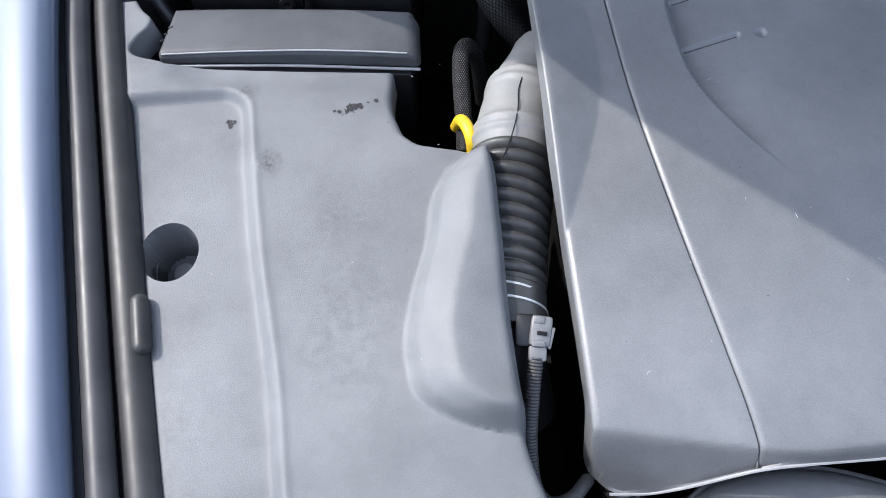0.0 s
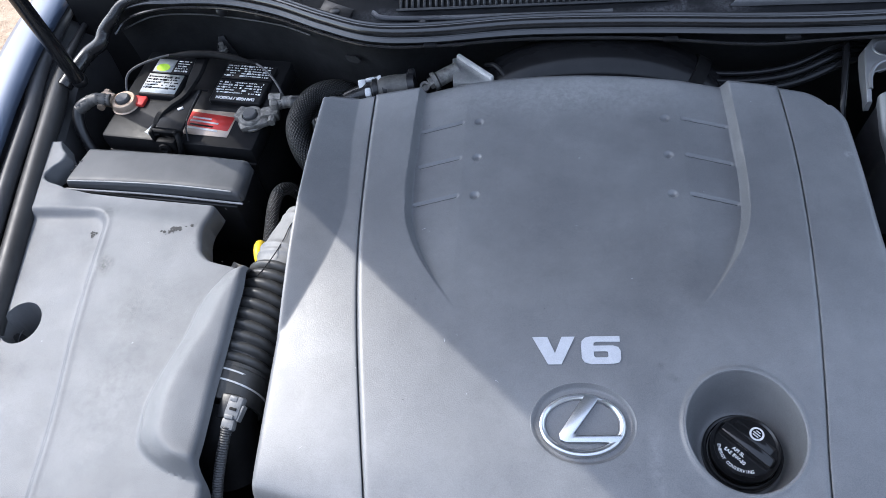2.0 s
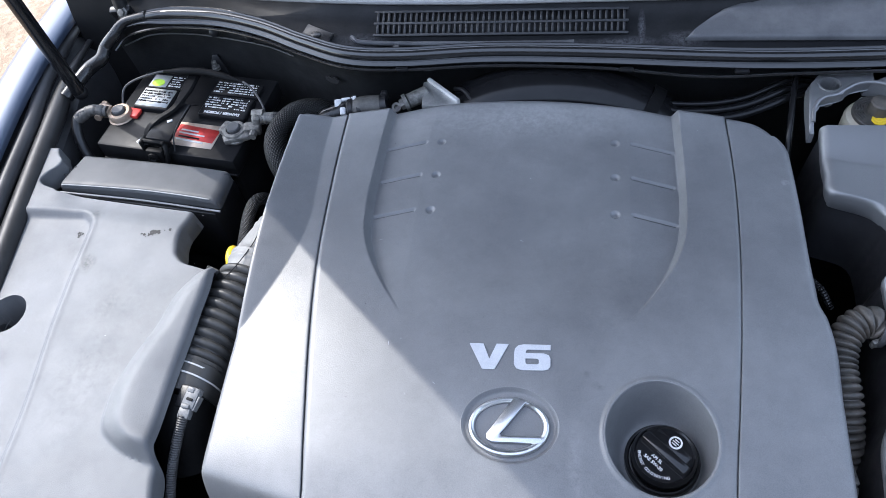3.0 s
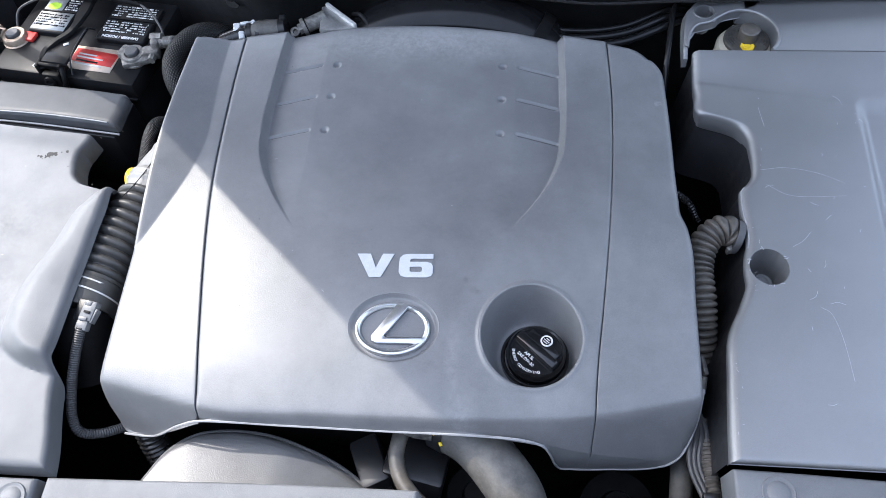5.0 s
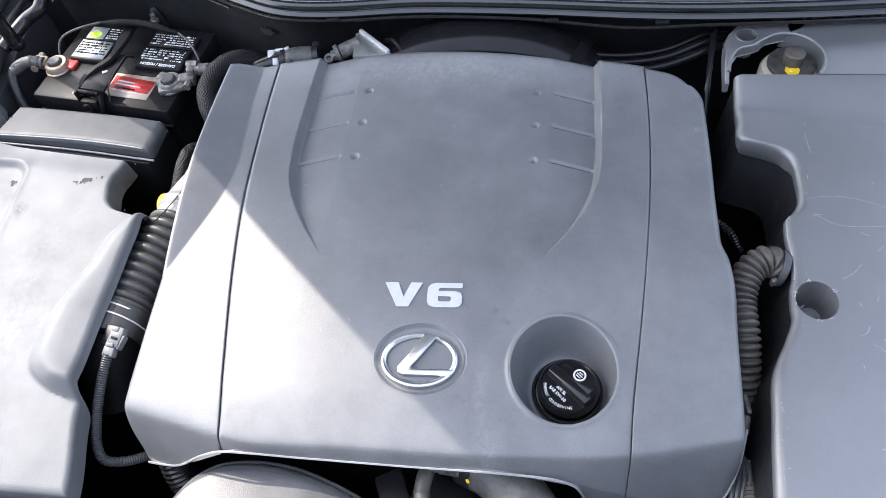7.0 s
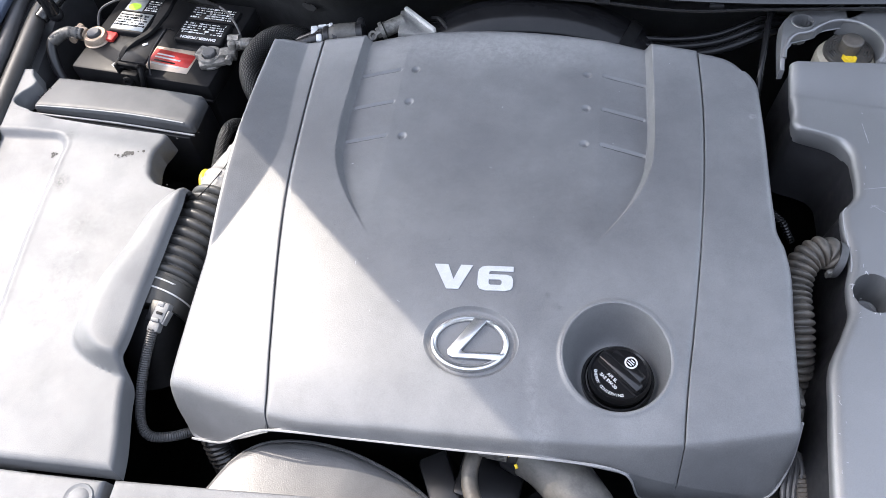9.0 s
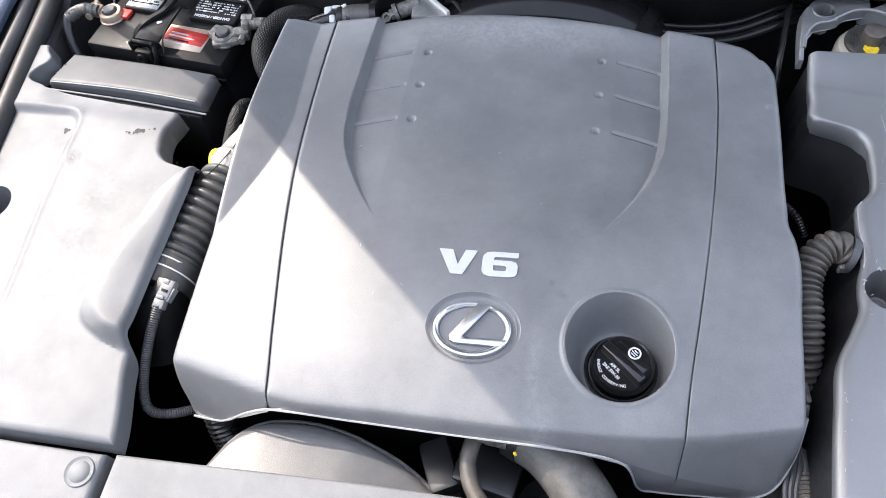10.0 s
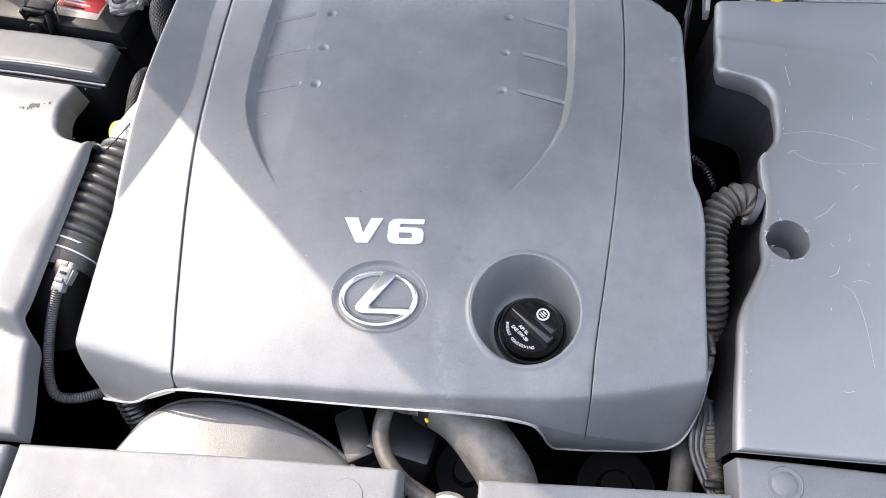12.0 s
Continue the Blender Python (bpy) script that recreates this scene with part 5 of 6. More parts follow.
lathe(bm, (0.434, 0.587, 0.8785), [(0.0095, 0), (0.0095, 0.0012), (0.0074, 0.0016), (0.0064, 0.0009), (0.0046, 0.0009), (0.004, 0.0016), (0, 0.0016)], 8)
part("sticker", bm, YELLOW, res, "small yellow sticker")
for a in (20, 60, 120, 160, 200, 340):
    bm = bmesh.new()
    for k in range(3):
        q = radians(a)
        box(bm, (0.436 + (0.018 + 0.0035 * k) * math.cos(q), 0.603 + (0.018 + 0.0035 * k) * math.sin(q), 0.8787), (0.0016, 0.009 + 0.0015 * k, 0.0004), (0, 0, a), 0)
    part("print_bars", bm, BELLOWS, res, "faded grey print on the cap")

# ---- corrugated hose on the right ----
bm = bmesh.new()
tube(bm, [(0.392, 0.306, 0.845), (0.378, 0.310, 0.852), (0.358, 0.296, 0.848), (0.348, 0.265, 0.838), (0.350, 0.225, 0.828), (0.353, 0.19, 0.80), (0.355, 0.17, 0.76)],
     lambda s: 0.0148 + 0.0030 * (abs(math.sin(math.pi * s / 0.0078))**0.6 * 2 - 1), 28, 10, even=0.0009)
drain = thing("corrugated_hose", "dusty brown-grey corrugated rubber hose into the side cover", "hose")
part("hose", bm, HOSE, drain)
bm = bmesh.new()
lathe(bm, (0.394, 0.305, 0.844), [(0.0155, -0.004), (0.0205, -0.004), (0.0210, 0.0), (0.0200, 0.004), (0.0155, 0.004)], 32, rot=(0, 100, -12))
part("collar", bm, SLEEVE, drain, "grey collar at the end of the hose")
bm = bmesh.new()
box(bm, (0.386, 0.288, 0.842), (0.010, 0.006, 0.012), (0, 0, 20), 0.002)
part("lug", bm, LEAD, drain)

# ---- rear of the bay: cowl, grille, seal, wiper ----
cowl = thing("cowl", "dark plastic cowl panel below the windscreen", "cowl panel")
bm = bmesh.new()
prof_y = [(0.666, 0.905), (0.69, 0.918), (0.72, 0.925), (0.742, 0.936), (0.752, 0.950), (0.80, 0.955), (0.84, 0.965)]
shape = graph((-0.82, 0.10), (-0.66, 0.105), (-0.5, 0.10), (-0.4, 0.06), (-0.30, 0.01), (-0.22, 0.0), (0.82, 0.0))
rows = []
for x in np.linspace(-0.66, 0.80, 72):
    rows.append([bm.verts.new((x, y + max(0.0, float(shape(x))) * (0.86 - y) / 0.194, z)) for y, z in prof_y])
for p, q in zip(rows, rows[1:]):
    for k in range(len(prof_y) - 1):
        bm.faces.new((p[k], q[k], q[k + 1], p[k + 1]))
part("cowl_panel", bm, COWL, cowl)
bm = bmesh.new()
rows = []
for x in np.linspace(-0.755, -0.645, 10):
    top = 0.79 - 0.02 * float(smooth(-0.7, -0.4, x))
    rows.append([bm.verts.new((x, y, z)) for y, z in ((0.775, 0.75), (top, 0.90), (top + 0.01, 0.943), (top + 0.02, 0.955), (0.84, 0.965), (0.90, 0.97))])
for p, q in zip(rows, rows[1:]):
    for k in range(5):
        bm.faces.new((p[k], q[k], q[k + 1], p[k + 1]))
part("hinge_well", bm, DARK, cowl, "black recess beside the hood hinge", 60)
# Flat dark sheet stands in for the shade inside the grille.
bm = bmesh.new()
box(bm, (-0.051, 0.720, 0.9315), (0.350, 0.036, 0.002), (27, 0, 0), 0)
part("vent_opening", bm, DARK, cowl)
for r, (y, z) in enumerate(((0.7355, 0.9415), (0.720, 0.9335), (0.7045, 0.9255))):
    bm = bmesh.new()
    box(bm, (-0.051, y, z), (0.356, 0.0035, 0.003), (27, 0, 0), 0.0008)
    part("vent_bar", bm, GRILLE, cowl)
slat = None
for k in range(44):
    for y, z in ((0.7278, 0.9375), (0.7123, 0.9295)):
        x = -0.051 - 0.172 + 0.344 * k / 43
        if slat is None:
            bm = bmesh.new()
            box(bm, (0, 0, 0), (0.0032, 0.013, 0.003), (27, 0, 0), 0)
            slat = part("slat", bm, GRILLE, cowl)
            slat.location = (x, y, z)
        else:
            ob = new("slat", slat.data)
            ob.parent, ob.location = cowl, (x, y, z)

bm = bmesh.new()
prism(bm, [(0.200, 0.690), (0.80, 0.685), (0.80, 0.744), (0.300, 0.744), (0.272, 0.741), (0.250, 0.733), (0.232, 0.718), (0.216, 0.701)], 0.0, 0.006, 0.003)
for v in bm.verts:
    v.co.z += 0.922 + 0.30 * (v.co.y - 0.69)
part("raised_panel", bm, DUSTY, cowl, "smooth raised grey cowl section")
# Lip's pale colour carries the sky reflected along it.
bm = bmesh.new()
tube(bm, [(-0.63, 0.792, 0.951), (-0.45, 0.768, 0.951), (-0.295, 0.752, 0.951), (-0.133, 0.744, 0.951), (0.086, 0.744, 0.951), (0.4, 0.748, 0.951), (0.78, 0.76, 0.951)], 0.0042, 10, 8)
part("screen_lip", bm, EDGE, cowl, "lip along the foot of the windscreen, sky sheen in its pale colour")
bm = bmesh.new()
tube(bm, [(-0.262, 0.704, 0.9235), (-0.235, 0.692, 0.9225), (-0.10, 0.689, 0.922), (0.02, 0.689, 0.922), (0.055, 0.690, 0.922)], 0.0032, 8, 8)
part("grille_shelf", bm, DUSTY, cowl, "dusty worn shelf below the grille")
bm = bmesh.new()
box(bm, (-0.315, 0.708, 0.922), (0.050, 0.026, 0.004), (20, 0, -28), 0.0015)
lathe(bm, (-0.315, 0.708, 0.923), [(0.007, 0), (0.007, 0.003), (0.004, 0.004), (0, 0.004)], 12)
part("mounting_plate", bm, BLACK, cowl, "black mounting plate with a screw")
fin = None
for k in range(46):
    x = -0.30 + 0.0066 * k
    if fin is None:
        bm = bmesh.new()
        box(bm, (0, 0, 0), (0.0026, 0.044, 0.010), (8, 0, -14), 0)
        fin = part("louvre_fin", bm, BLACK, cowl)
        fin.location = (x, 0.776 + 0.03 * max(0, -x - 0.15), 0.960)
    else:
        ob = new("louvre_fin", fin.data)
        ob.parent, ob.location = cowl, (x, 0.776 + 0.03 * max(0, -x - 0.15), 0.960)
# Trim ribbon, coloured pale for the light that falls on it.
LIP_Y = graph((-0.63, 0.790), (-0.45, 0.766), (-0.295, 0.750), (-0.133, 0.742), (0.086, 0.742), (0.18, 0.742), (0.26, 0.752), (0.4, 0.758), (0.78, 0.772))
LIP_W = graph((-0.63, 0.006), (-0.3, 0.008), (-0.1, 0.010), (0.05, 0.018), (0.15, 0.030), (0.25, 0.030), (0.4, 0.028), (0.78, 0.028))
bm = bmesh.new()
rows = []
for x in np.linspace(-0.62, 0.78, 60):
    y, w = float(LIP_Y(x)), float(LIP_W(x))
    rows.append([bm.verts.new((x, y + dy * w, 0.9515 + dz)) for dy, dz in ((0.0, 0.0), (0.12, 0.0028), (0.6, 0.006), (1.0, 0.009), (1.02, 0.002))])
for p, q in zip(rows, rows[1:]):
    for k in range(4):
        bm.faces.new((p[k], q[k], q[k + 1], p[k + 1]))
part("screen_trim", bm, TRIM, cowl, "trim at the foot of the windscreen, light put into its pale colour", 60)
for x, y, z in ((-0.192, 0.684, 0.918),):
    bm = bmesh.new()
    lathe(bm, (x, y, z - 0.002), [(0.008, 0), (0.0075, 0.004), (0.004, 0.005), (0.004, 0.007), (0, 0.0075)], 16)
    part("cowl_clip", bm, BLACK, cowl)

seal = thing("cowl_seal", "black rubber weatherstrip along the rear of the bay", "weatherstrip")
pts = [(-0.730, 0.650, 0.856), (-0.717, 0.676, 0.864), (-0.703, 0.700, 0.871), (-0.682, 0.711, 0.881), (-0.676, 0.727, 0.891), (-0.660, 0.736, 0.905), (-0.641, 0.752, 0.918), (-0.60, 0.756, 0.928), (-0.55, 0.758, 0.930), (-0.48, 0.751, 0.930), (-0.405, 0.727, 0.930), (-0.33, 0.690, 0.930), (-0.26, 0.664, 0.929), (-0.18, 0.660, 0.928),
       (-0.06, 0.668, 0.928), (0.087, 0.664, 0.928), (0.225, 0.655, 0.928), (0.324, 0.652, 0.928), (0.45, 0.655, 0.928), (0.60, 0.665, 0.925), (0.74, 0.66, 0.915)]
bm = bmesh.new()
tube(bm, [(x, y + 0.001, z) for x, y, z in pts[:8]], lambda r: 0.0110 - 0.0035 * float(smooth(0.05, 0.18, r)), 16, 8)
part("bulb_end", bm, RUBBER, seal, "pale dusty end of the seal")
SECTION = [(0.0105, -0.004), (0.0105, 0.0035), (0.0085, 0.0058), (0.0065, 0.0050), (0.0055, 0.0036), (0.0030, 0.0056), (-0.0005, 0.0064), (-0.0045, 0.0050), (-0.0072, 0.0018), (-0.0082, -0.0025),
           (-0.0072, -0.0056), (-0.0052, -0.0070), (-0.0062, -0.0084), (-0.0095, -0.0092), (-0.0110, -0.0112), (-0.0100, -0.0134), (-0.0070, -0.0140), (-0.0076, -0.0156), (-0.0060, -0.0172), (-0.0020, -0.0172)]
bm = bmesh.new()
rows = []
for p in spline(pts[6:], 10):
    grow = 0.45 + 0.55 * float(smooth(-0.645, -0.56, p.x))
    rows.append([bm.verts.new((p.x, p.y + dy * grow, p.z + dz * grow)) for dy, dz in SECTION])
for p, q in zip(rows, rows[1:]):
    for k in range(len(SECTION) - 1):
        bm.faces.new((p[k], p[k + 1], q[k + 1], q[k]))
part("strip", bm, SEAL, seal, "ribbed rubber strip", 50)
bm = bmesh.new()
tube(bm, [(x, y - 0.0105 - 0.006 * math.exp(-((x - 0.22) / 0.09)**2), z - 0.019 - 0.004 * math.exp(-((x - 0.22) / 0.09)**2)) for x, y, z in pts[5:]], 0.0024, 8, 8)
part("lower_lip", bm, SEAL, seal)
for x, y in ((-0.18, 0.648), (0.125, 0.645), (0.27, 0.641)):
    bm = bmesh.new()
    box(bm, (x, y, 0.912), (0.018, 0.006, 0.005), bevel=0.0015)
    part("clip", bm, BLACK, seal)

bm = bmesh.new()
rows = []
for x, y, z in spline(pts[5:], 4):
    far = float(smooth(-0.24, -0.14, x))
    rows.append([bm.verts.new((x, y + dy, zz)) for dy, zz in ((-0.004, z - 0.008), (0.004 + 0.050 * far, 0.905), (0.012 + 0.055 * far, 0.84), (0.02 + 0.055 * far, 0.70), (0.02 + 0.055 * far, 0.45))])
for p, q in zip(rows, rows[1:]):
    for i in range(4):
        bm.faces.new((p[i], q[i], q[i + 1], p[i + 1]))
part("bulkhead", bm, LINING, body, "dark bulkhead below the weatherstrip", 60)

bm = bmesh.new()
tube(bm, [(-0.655, 0.744, 0.880), (-0.605, 0.755, 0.892), (-0.541, 0.758, 0.890), (-0.48, 0.751, 0.886), (-0.41, 0.732, 0.886), (-0.36, 0.708, 0.886)], 0.0013, 8, 8)
part("bulkhead_flange", bm, SLEEVE, body, "thin pale flange edge on the bulkhead")
for x, y in ((-0.496, 0.750), (-0.435, 0.738)):
    bm = bmesh.new()
    lathe(bm, (x, y, 0.900), [(0.008, 0), (0.008, 0.002), (0.005, 0.004), (0, 0.0045)], 16, rot=(70, 0, 15))
    part("bulkhead_stud", bm, BLACK, body)

screen = thing("windscreen", "dark tinted windscreen above the cowl", "windscreen")
bm = bmesh.new()
box(bm, (0, 1.12, 1.13), (1.42, 0.70, 0.006), (32, 0, 0), 0.002)
part("pane", bm, GLASS, screen)

wiper = thing("wiper", "black windscreen wiper arm resting at the cowl", "wiper")
bm = bmesh.new()
tube(bm, [(0.085, 0.770, 0.975), (0.0, 0.768, 0.978), (-0.15, 0.785, 0.985), (-0.30, 0.80, 0.99)], 0.008, 10, 6)
part("arm", bm, BLACK, wiper)
bm = bmesh.new()
lathe(bm, (0.07, 0.77, 0.955), [(0.02, 0), (0.02, 0.02), (0.014, 0.026), (0, 0.028)], 24)
part("pivot", bm, BLACK, wiper)

# ---- gas strut ----
strut = thing("hood_strut", "black gas strut rising from the fender to the hood", "gas strut")
bm = bmesh.new()
rod(bm, (-0.708, 0.658, 0.862), (-0.738, 0.667, 1.24), 0.0105)
part("cylinder", bm, GLOSS, strut)
bm = bmesh.new()
rod(bm, (-0.738, 0.667, 1.24), (-0.758, 0.671, 1.52), 0.005)
part("piston_rod", bm, CHROME, strut)
bm = bmesh.new()
bmesh.ops.create_uvsphere(bm, u_segments=18, v_segments=12, radius=0.012, matrix=pose(-0.708, 0.660, 0.858))
rod(bm, (-0.708, 0.660, 0.858), (-0.745, 0.664, 0.85), 0.006)
part("ball_joint", bm, BLACK, strut)

bm = bmesh.new()
tube(bm, [(-0.648, 0.772, 0.915), (-0.652, 0.785, 0.96), (-0.662, 0.80, 1.02), (-0.69, 0.84, 1.08)], 0.011, 12, 6)
box(bm, (-0.650, 0.775, 0.918), (0.034, 0.012, 0.030), (20, 0, 8), 0.003)
hinge = part("hinge", bm, BLACK, hood, "black steel hinge arm")
bm = bmesh.new()
lathe(bm, (-0.645, 0.768, 0.926), [(0.009, 0), (0.009, 0.003), (0.006, 0.004), (0.0055, 0.008), (0, 0.009)], 6, rot=(55, 0, 0))
part("bolt", bm, LEAD, hinge, "grey hinge bolt")

# ---- intake duct, bracket and pipes behind the engine cover ----
duct = thing("air_duct", "glossy black curved air duct behind the engine cover", "air duct")
DUCT = [(-0.125, 0.61, 0.785), (-0.10, 0.634, 0.822), (-0.04, 0.652, 0.848), (0.05, 0.657, 0.853), (0.13, 0.646, 0.838), (0.20, 0.615, 0.798)]
bm = bmesh.new()
tube(bm, DUCT, 0.046, 36, 10)
part("duct_body", bm, SATIN, duct)
bm = bmesh.new()
tube(bm, [(0.145, 0.6415, 0.833), (0.160, 0.636, 0.8265)], 0.0485, 36, 4)
part("collar", bm, STRAP, duct)
bm = bmesh.new()
tube(bm, [(x, y + 0.030, z + 0.036) for x, y, z in DUCT[1:5]], 0.002, 8, 10)
part("mould_seam", bm, GLOSS, duct)
throttle = thing("throttle_bracket", "cast aluminium bracket and fittings behind the cover", "bracket")
bm = bmesh.new()
prism(bm, [(-0.154, 0.653), (-0.144, 0.656), (-0.097, 0.613), (-0.098, 0.602), (-0.150, 0.606)], 0.868, 0.885, 0.003)
part("plate", bm, SILVER, throttle)
bm = bmesh.new()
box(bm, (-0.1225, 0.6335, 0.8835), (0.066, 0.006, 0.012), (0, 0, -42.5), 0.002)
part("flange", bm, CAST, throttle, "pale machined flange")
bm = bmesh.new()
tube(bm, [(-0.11, 0.652, 0.872), (-0.095, 0.640, 0.880), (-0.082, 0.622, 0.872), (-0.078, 0.60, 0.85)], 0.003, 10, 8)
part("hose_stub", bm, BLACK, throttle, "thin black hose")
bm = bmesh.new()
rod(bm, (-0.172, 0.622, 0.876), (-0.146, 0.636, 0.880), 0.0105)
rod(bm, (-0.178, 0.619, 0.875), (-0.173, 0.6215, 0.876), 0.0125)
rod(bm, (-0.183, 0.6165, 0.874), (-0.178, 0.619, 0.875), 0.008, n=6)
part("fitting", bm, LEAD, throttle)
bm = bmesh.new()
lathe(bm, (-0.190, 0.620, 0.866), [(0.0035, -0.002), (0.0068, -0.002), (0.0068, 0.004), (0.0035, 0.004), (0.003, -0.001), (0, -0.001)], 20, rot=(35, 0, 0))
part("eyelet", bm, LEAD, throttle, "small grey ring")
hose2 = thing("breather_hose", "grey rubber breather hose with a white clip", "hose")
bm = bmesh.new()
tube(bm, [(-0.335, 0.585, 0.835), (-0.302, 0.602, 0.856), (-0.272, 0.612, 0.864), (-0.262, 0.615, 0.865)], 0.0135, 18, 6)
part("hose", bm, RUBBER, hose2)
bm = bmesh.new()
tube(bm, [(-0.262, 0.615, 0.865), (-0.252, 0.617, 0.866), (-0.235, 0.620, 0.868), (-0.212, 0.622, 0.868)], lambda r: 0.0125 + 0.0028 * float(smooth(0.005, 0.02, r)), 20, 6)
part("pipe_end", bm, WORNHOSE, hose2, "worn grey pipe end")
for x in (-0.256, -0.243):
    bm = bmesh.new()
    rod(bm, (x - 0.003, 0.6165, 0.8655), (x + 0.003, 0.6175, 0.8660), 0.0150)
    part("clamp_band", bm, BLACK, hose2)
bm = bmesh.new()
box(bm, (-0.2645, 0.604, 0.872), (0.008, 0.012, 0.012), (25, 0, 10), 0.002)
box(bm, (-0.255, 0.628, 0.872), (0.005, 0.005, 0.012), (10, 0, 12), 0.001)
box(bm, (-0.264, 0.625, 0.876), (0.013, 0.005, 0.006), (10, 0, 12), 0.0015)
box(bm, (-0.251, 0.625, 0.874), (0.005, 0.010, 0.012), (10, 0, 12), 0.001)
box(bm, (-0.274, 0.617, 0.875), (0.010, 0.014, 0.007), (10, 0, 12), 0.0015)
part("clip", bm, WHITE, hose2, "white plastic clip")
bm = bmesh.new()
rod(bm, (-0.212, 0.622, 0.868), (-0.203, 0.623, 0.869), 0.0165)
box(bm, (-0.207, 0.628, 0.882), (0.010, 0.010, 0.014), bevel=0.003)
part("ferrule", bm, BLACK, hose2)
for dy, dz, r in ((0.0, 0.0, 0.005), (-0.012, -0.004, 0.006), (0.014, 0.0, 0.004)):
    bm = bmesh.new()
    tube(bm, [(0.15, 0.632 + dy, 0.855 + dz), (0.22, 0.625 + dy, 0.856 + dz), (0.28, 0.63 + dy, 0.862 + dz), (0.345, 0.655 + dy, 0.872 + dz), (0.40, 0.67, 0.86)], r, 12, 8)
    tagged(part("brake_pipe", bm, SATIN, None), "thin black pipe running across the bulkhead", "pipe", "pipes behind the engine")
bm = bmesh.new()
tube(bm, [(0.352, 0.672, 0.875), (0.343, 0.655, 0.885), (0.337, 0.615, 0.872), (0.332, 0.565, 0.84), (0.335, 0.52, 0.78)], 0.0045, 12, 8)
tagged(part("heater_pipe", bm, SATIN, None), "black pipe bending down beside the engine cover", "pipe", "pipes behind the engine")
bm = bmesh.new()
lathe(bm, (-0.521, 0.752, 0.824), [(0.0075, 0), (0.0075, 0.005), (0.0045, 0.006), (0.0045, 0.015), (0, 0.016)], 6)
tagged(part("bulkhead_bolt", bm, LEAD, None), "grey metal bolt on the bulkhead", "bolt")

# Dark patch drawn for the shade inside the tear.
bm = bmesh.new()
prism(bm, [(-0.014, 0.0), (-0.010, 0.005), (-0.001, 0.004), (0.004, 0.006), (0.012, 0.001), (0.008, -0.004), (-0.006, -0.005)], -0.001, 0.001, 0, pose(-0.296, 0.6755, 0.868, 72, 0, -20))
part("torn_hole", bm, DARK, body, "torn hole in the bulkhead lining")
bm = bmesh.new()
prism(bm, [(-0.017, -0.012), (0.017, -0.012), (0.004, 0.022), (-0.004, 0.022)], -0.002, 0.002, 0.0008, pose(-0.521, 0.758, 0.822, 70, 0, 8))
tagged(part("bolt_bracket", bm, BLACK, None), "black triangular bracket under the bulkhead bolt", "bracket")

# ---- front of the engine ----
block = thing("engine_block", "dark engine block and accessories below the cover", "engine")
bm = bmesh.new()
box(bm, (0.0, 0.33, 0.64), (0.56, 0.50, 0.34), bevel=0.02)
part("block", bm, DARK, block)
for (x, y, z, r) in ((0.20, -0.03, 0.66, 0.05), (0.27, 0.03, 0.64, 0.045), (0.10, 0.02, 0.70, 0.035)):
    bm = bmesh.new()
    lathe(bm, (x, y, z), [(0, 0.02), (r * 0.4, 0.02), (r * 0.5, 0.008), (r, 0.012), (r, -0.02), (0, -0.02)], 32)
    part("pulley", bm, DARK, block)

shield = thing("pulley_shield", "smooth grey rounded plastic shield at the front of the engine", "shield")
DOME = graph((-0.275, -0.03), (-0.265, -0.011), (-0.247, 0.021), (-0.221, 0.042), (-0.185, 0.0505), (-0.147, 0.050), (-0.094, 0.038), (-0.040, 0.016), (-0.013, -0.003), (0.005, -0.02))
shell("dome", flat(-0.272), flat(0.0), flat(-0.16), DOME, lambda x, y: 0.806 + 0.10 * np.clip(DOME(x) - y, 0, 0.08) - 0.02 * smooth(-0.12, 0.0, x), SHIELD, shield, step=0.004,
      radii=(0.01, 0.01, 0.01, 0.014), drops=(0.01, 0.01, 0.01, 0.012), foot=lambda px, py, pz: 0.60)

bm = bmesh.new()
tube(bm, [(x, float(DOME(x)) + 0.001, 0.793 - 0.02 * float(smooth(-0.12, 0.0, x))) for x in np.linspace(-0.266, -0.006, 16)], 0.003, 8, 4)
part("rim_bead", bm, SHIELD, shield)

rad = thing("radiator_hose", "thick dusty grey radiator hose with a dark band", "hose")
bm = bmesh.new()
tube(bm, [(0.062, 0.076, 0.795), (0.096, 0.057, 0.798), (0.126, 0.027, 0.796), (0.149, -0.007, 0.788), (0.158, -0.06, 0.765), (0.158, -0.12, 0.73)], 0.0295, 32, 10)
part("hose", bm, WORNHOSE, rad)
bm = bmesh.new()
tube(bm, [(0.058, 0.0780, 0.795), (0.074, 0.0700, 0.797)], 0.0312, 28, 4)
part("band", bm, BLACK, rad)
for dx, dy in ((0.0, 0.0), (0.008, -0.012)):
    bm = bmesh.new()
    box(bm, (0.054 + dx, 0.0545 + dy * 0.9, 0.8215 - 0.002 * (dx > 0)), (0.0032, 0.0045, 0.0012), (25, -20, 20), 0)
    part("paint_mark", bm, YELLOW, rad)
bm = bmesh.new()
tube(bm, [(0.024, 0.075, 0.80), (0.018, 0.057, 0.810), (0.0145, 0.034, 0.809), (0.019, 0.014, 0.807), (0.029, -0.002, 0.807), (0.046, -0.018, 0.808), (0.072, -0.032, 0.808), (0.086, -0.042, 0.806)], 0.0088, 16, 10)
tagged(part("coolant_hose", bm, HOSE, None), "thin grey coolant hose bending to the radiator cap", "hose")
bm = bmesh.new()
box(bm, (0.030, 0.034, 0.748), (0.070, 0.058, 0.060), (-14, 6, -10), 0.006, 2)
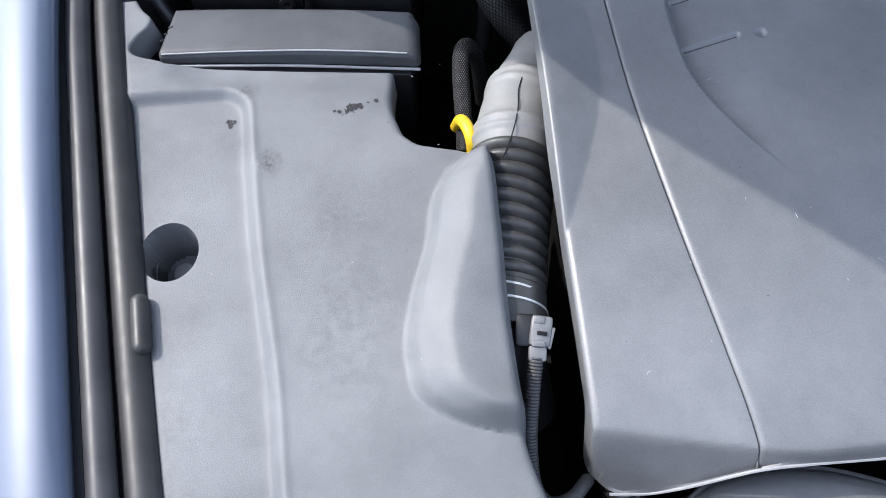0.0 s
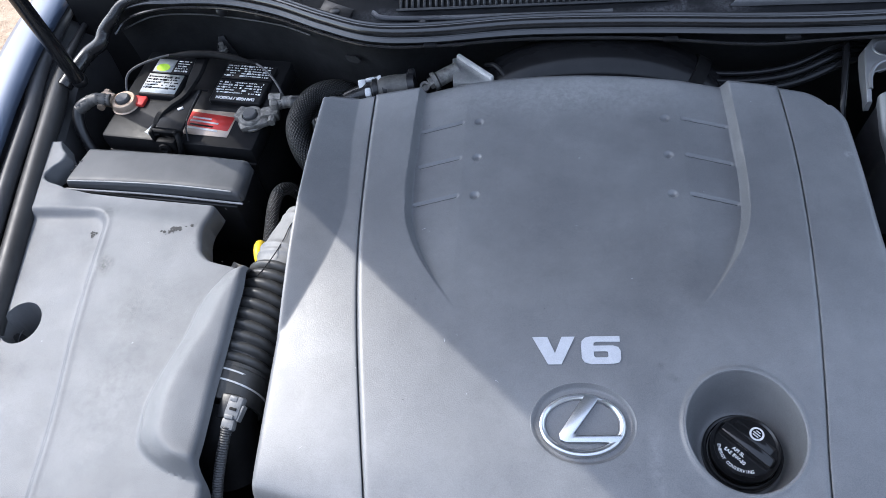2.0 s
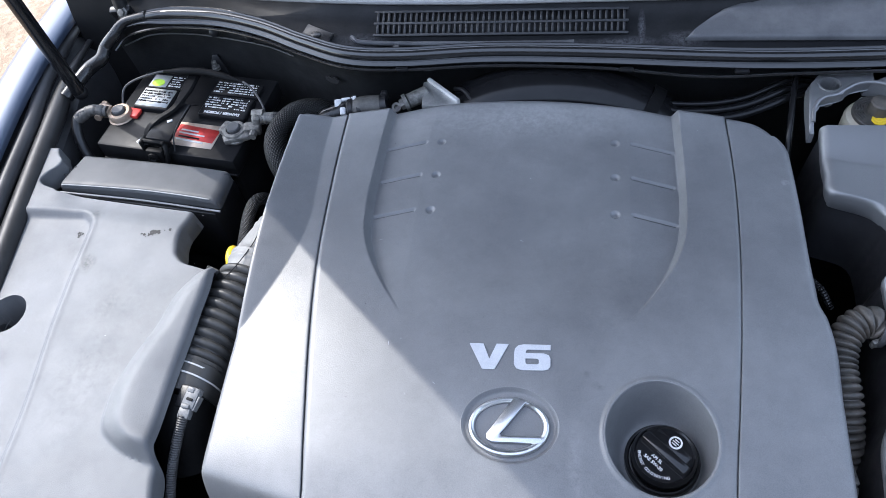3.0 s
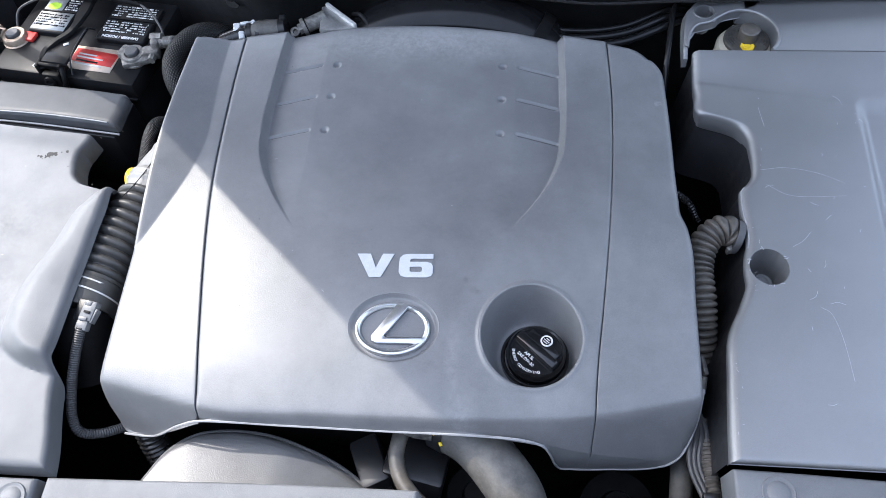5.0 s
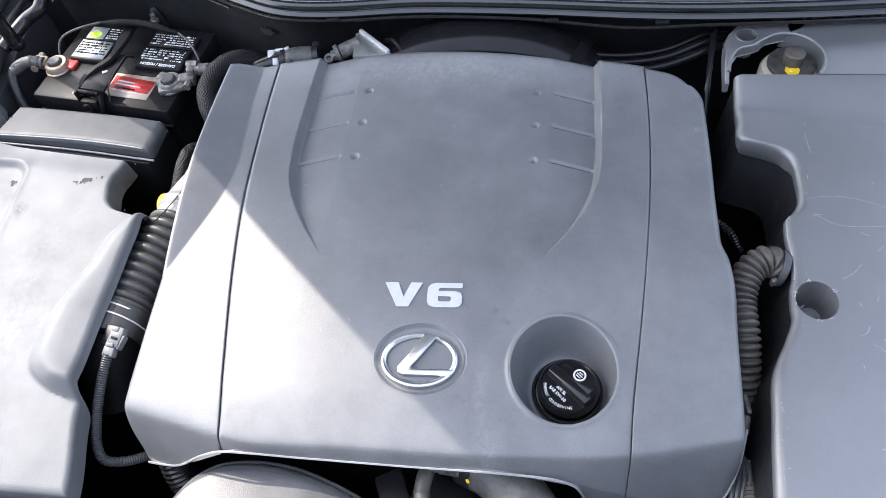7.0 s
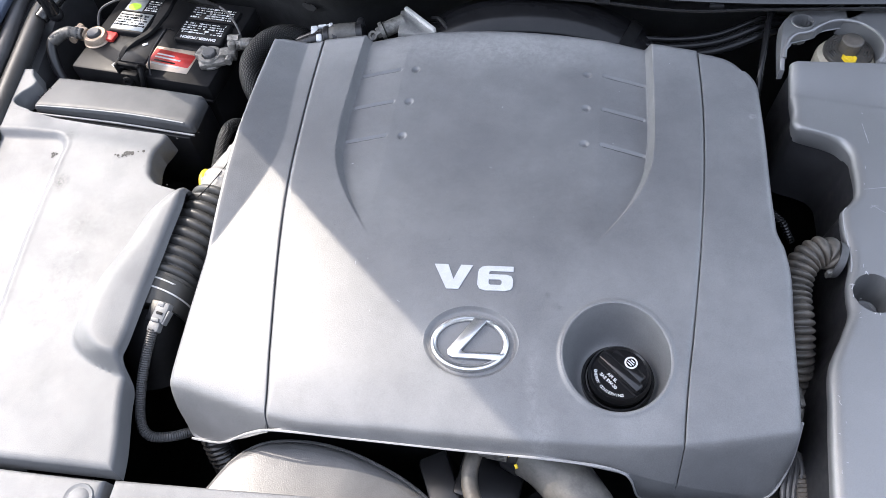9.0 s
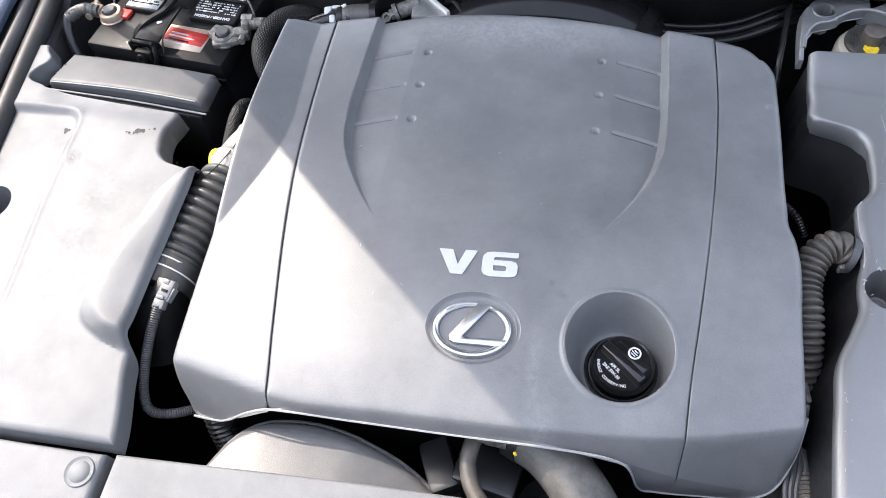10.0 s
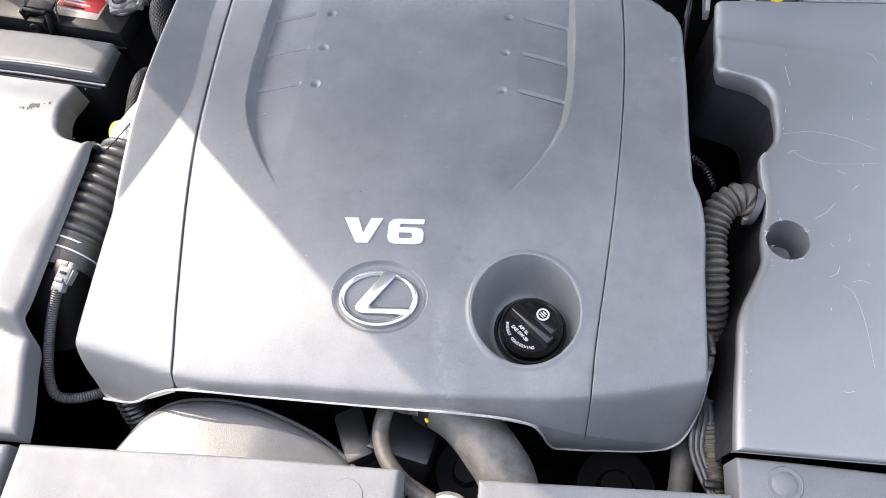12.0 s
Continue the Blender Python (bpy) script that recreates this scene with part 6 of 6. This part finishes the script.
box(bm, (-0.016, 0.032, 0.752), (0.034, 0.062, 0.052), (-10, -8, 26), 0.005, 2)
box(bm, (-0.006, 0.004, 0.752), (0.030, 0.012, 0.040), (-30, 0, 20), 0.003, 2)
tagged(part("bracket_block", bm, BLACK, None), "dark moulded block behind the coolant hose", "engine part")
bm = bmesh.new()
rod(bm, (0.030, 0.062, 0.81), (0.052, 0.060, 0.81), 0.010)
box(bm, (0.035, 0.058, 0.815), (0.03, 0.012, 0.012), bevel=0.003)
tagged(part("hose_fitting", bm, LEAD, None), "small grey metal hose fitting", "fitting")
bm = bmesh.new()
lathe(bm, (0.092, -0.048, 0.80), [(0.026, 0), (0.026, 0.010), (0.022, 0.014), (0.010, 0.016), (0, 0.016)], 32)
tagged(part("filler_cap", bm, SILVER, None), "round silver metal radiator cap", "radiator cap")
bm = bmesh.new()
tube(bm, [(-0.29, 0.10, 0.80), (-0.285, 0.06, 0.775), (-0.27, 0.03, 0.73), (-0.25, 0.0, 0.68)], lambda s: 0.017 + 0.0012 * math.sin(2 * math.pi * s / 0.006), 20, 10, even=0.0012)
tagged(part("lower_hose", bm, RUBBER, None), "black ribbed hose below the engine cover", "hose")
bm = bmesh.new()
tube(bm, [(0.331, 0.09, 0.742), (0.329, 0.046, 0.745), (0.322, -0.001, 0.748), (0.312, -0.06, 0.74)], 0.0125, 18, 8)
tagged(part("front_pipe", bm, WORNHOSE, None), "dull grey pipe below the engine cover", "pipe")

# wiring at the right front
loom = thing("wire_bundle", "bundle of black wires with a grey ribbed sleeve and tie", "wiring loom")
for k in range(4):
    bm = bmesh.new()
    o = 0.005 * k
    tube(bm, [(0.346 - o * 0.3, 0.12, 0.78), (0.335 + o, 0.085, 0.79), (0.330 + o, 0.050, 0.785), (0.338 + o, 0.02, 0.785), (0.350 + o * 0.4, -0.01, 0.79), (0.36, -0.06, 0.77)], 0.0028, 8, 8)
    part("wire", bm, SLEEVE, loom)
bm = bmesh.new()
tube(bm, [(0.352, 0.10, 0.775), (0.350, 0.07, 0.785), (0.351, 0.03, 0.788), (0.356, 0.0, 0.785)], ribbed(0.0075, 0.0009, 0.0045), 16, 8, even=0.001)
part("sleeve", bm, HOSE, loom, "grey ribbed sleeve")
bm = bmesh.new()
box(bm, (0.347, 0.012, 0.794), (0.018, 0.008, 0.008), bevel=0.002)
part("cable_tie", bm, BLACK, loom)

# ---- radiator covers across the nose ----
nose = thing("radiator_cover", "grey plastic panel across the nose of the car", "radiator cover", "nose panels")
shell("panel", flat(-0.342), flat(0.0455), flat(-0.34), graph((-0.4, -0.0255), (-0.243, -0.0205), (-0.12, -0.016), (0.1, -0.0125)), lambda x, y: 0.8475 + 0 * x, SIDE, nose, step=0.01, radii=(0.004, 0.005, 0.01, 0.004), foot=lambda a, b, c: c - 0.04)
nose2 = thing("radiator_cover", "grey plastic panel beside the radiator cap", "radiator cover", "nose panels")
shell("panel", flat(0.1215), flat(0.352), flat(-0.34), graph((0.1, -0.0165), (0.355, -0.007), (0.4, -0.006)), lambda x, y: 0.8475 + 0 * x, SIDE, nose2, step=0.01, radii=(0.004, 0.005, 0.01, 0.004), foot=lambda a, b, c: c - 0.04)


for x, y, owner in ((-0.002, -0.043, nose), (0.300, -0.060, nose2)):
    bm = bmesh.new()
    lathe(bm, (x, y, 0.8476), [(0.0165, 0), (0.016, 0.0006), (0.0, 0.0007)], 32)
    part("blanking_plug", bm, SIDE, owner, "flush round blanking plug")


def corner_cover(xa, xb, pin, label):
    t = thing("corner_cover", label, "radiator cover", "nose corner panels")
    shell("panel", flat(xa), flat(xb), flat(-0.30), graph((-0.62, -0.0255), (-0.35, -0.0255), (0.355, 0.0275), (0.62, 0.0205)), lambda x, y: 0.8475 + 0 * x, SIDE, t, step=0.01, radii=(0.004, 0.006, 0.01, 0.004), foot=lambda a, b, c: c - 0.04)
    bm = bmesh.new()
    lathe(bm, (pin[0], pin[1], 0.8472), [(0.0165, 0), (0.0155, 0.002), (0.0135, 0.001), (0.0115, 0.001), (0.0095, 0.003), (0.005, 0.004), (0, 0.0042)], 32)
    part("push_pin", bm, SIDE, t)
    return t


corner_cover(-0.62, -0.353, (-0.373, -0.047), "grey plastic corner panel with a round push pin")
corner_cover(0.3575, 0.62, (0.398, 0.006), "worn grey plastic corner panel with a round push pin")

bm = bmesh.new()
tube(bm, [(0.315, 0.418, 0.79), (0.335, 0.402, 0.802), (0.355, 0.385, 0.80), (0.37, 0.37, 0.78)], ribbed(0.0045, 0.0007, 0.004), 12, 8, even=0.001)
tagged(part("corrugated_wire", bm, RUBBER, None), "thin black corrugated wire beside the engine cover", "wire")
bm = bmesh.new()
box(bm, (0.347, 0.150, 0.812), (0.006, 0.022, 0.014), (0, 15, 8), 0.002)
rod(bm, (0.347, 0.138, 0.815), (0.345, 0.122, 0.806), 0.0045)
tagged(part("metal_clip", bm, LEAD, None), "small grey metal clip beside the engine cover", "clip")
bm = bmesh.new()
box(bm, (0.437, 0.6305, 0.873), (0.032, 0.003, 0.008), (35, 0, -3), 0.0008)
tagged(part("paper_tag", bm, GREYLABEL, None), "small white paper tag beside the reservoir cap", "label")

bm = bmesh.new()
box(bm, (-0.412, 0.368, 0.806), (0.022, 0.010, 0.003), (20, 10, -20), 0.001)
tagged(part("metal_tab", bm, LEAD, None), "small bare metal tab in the notch of the side cover", "bracket")
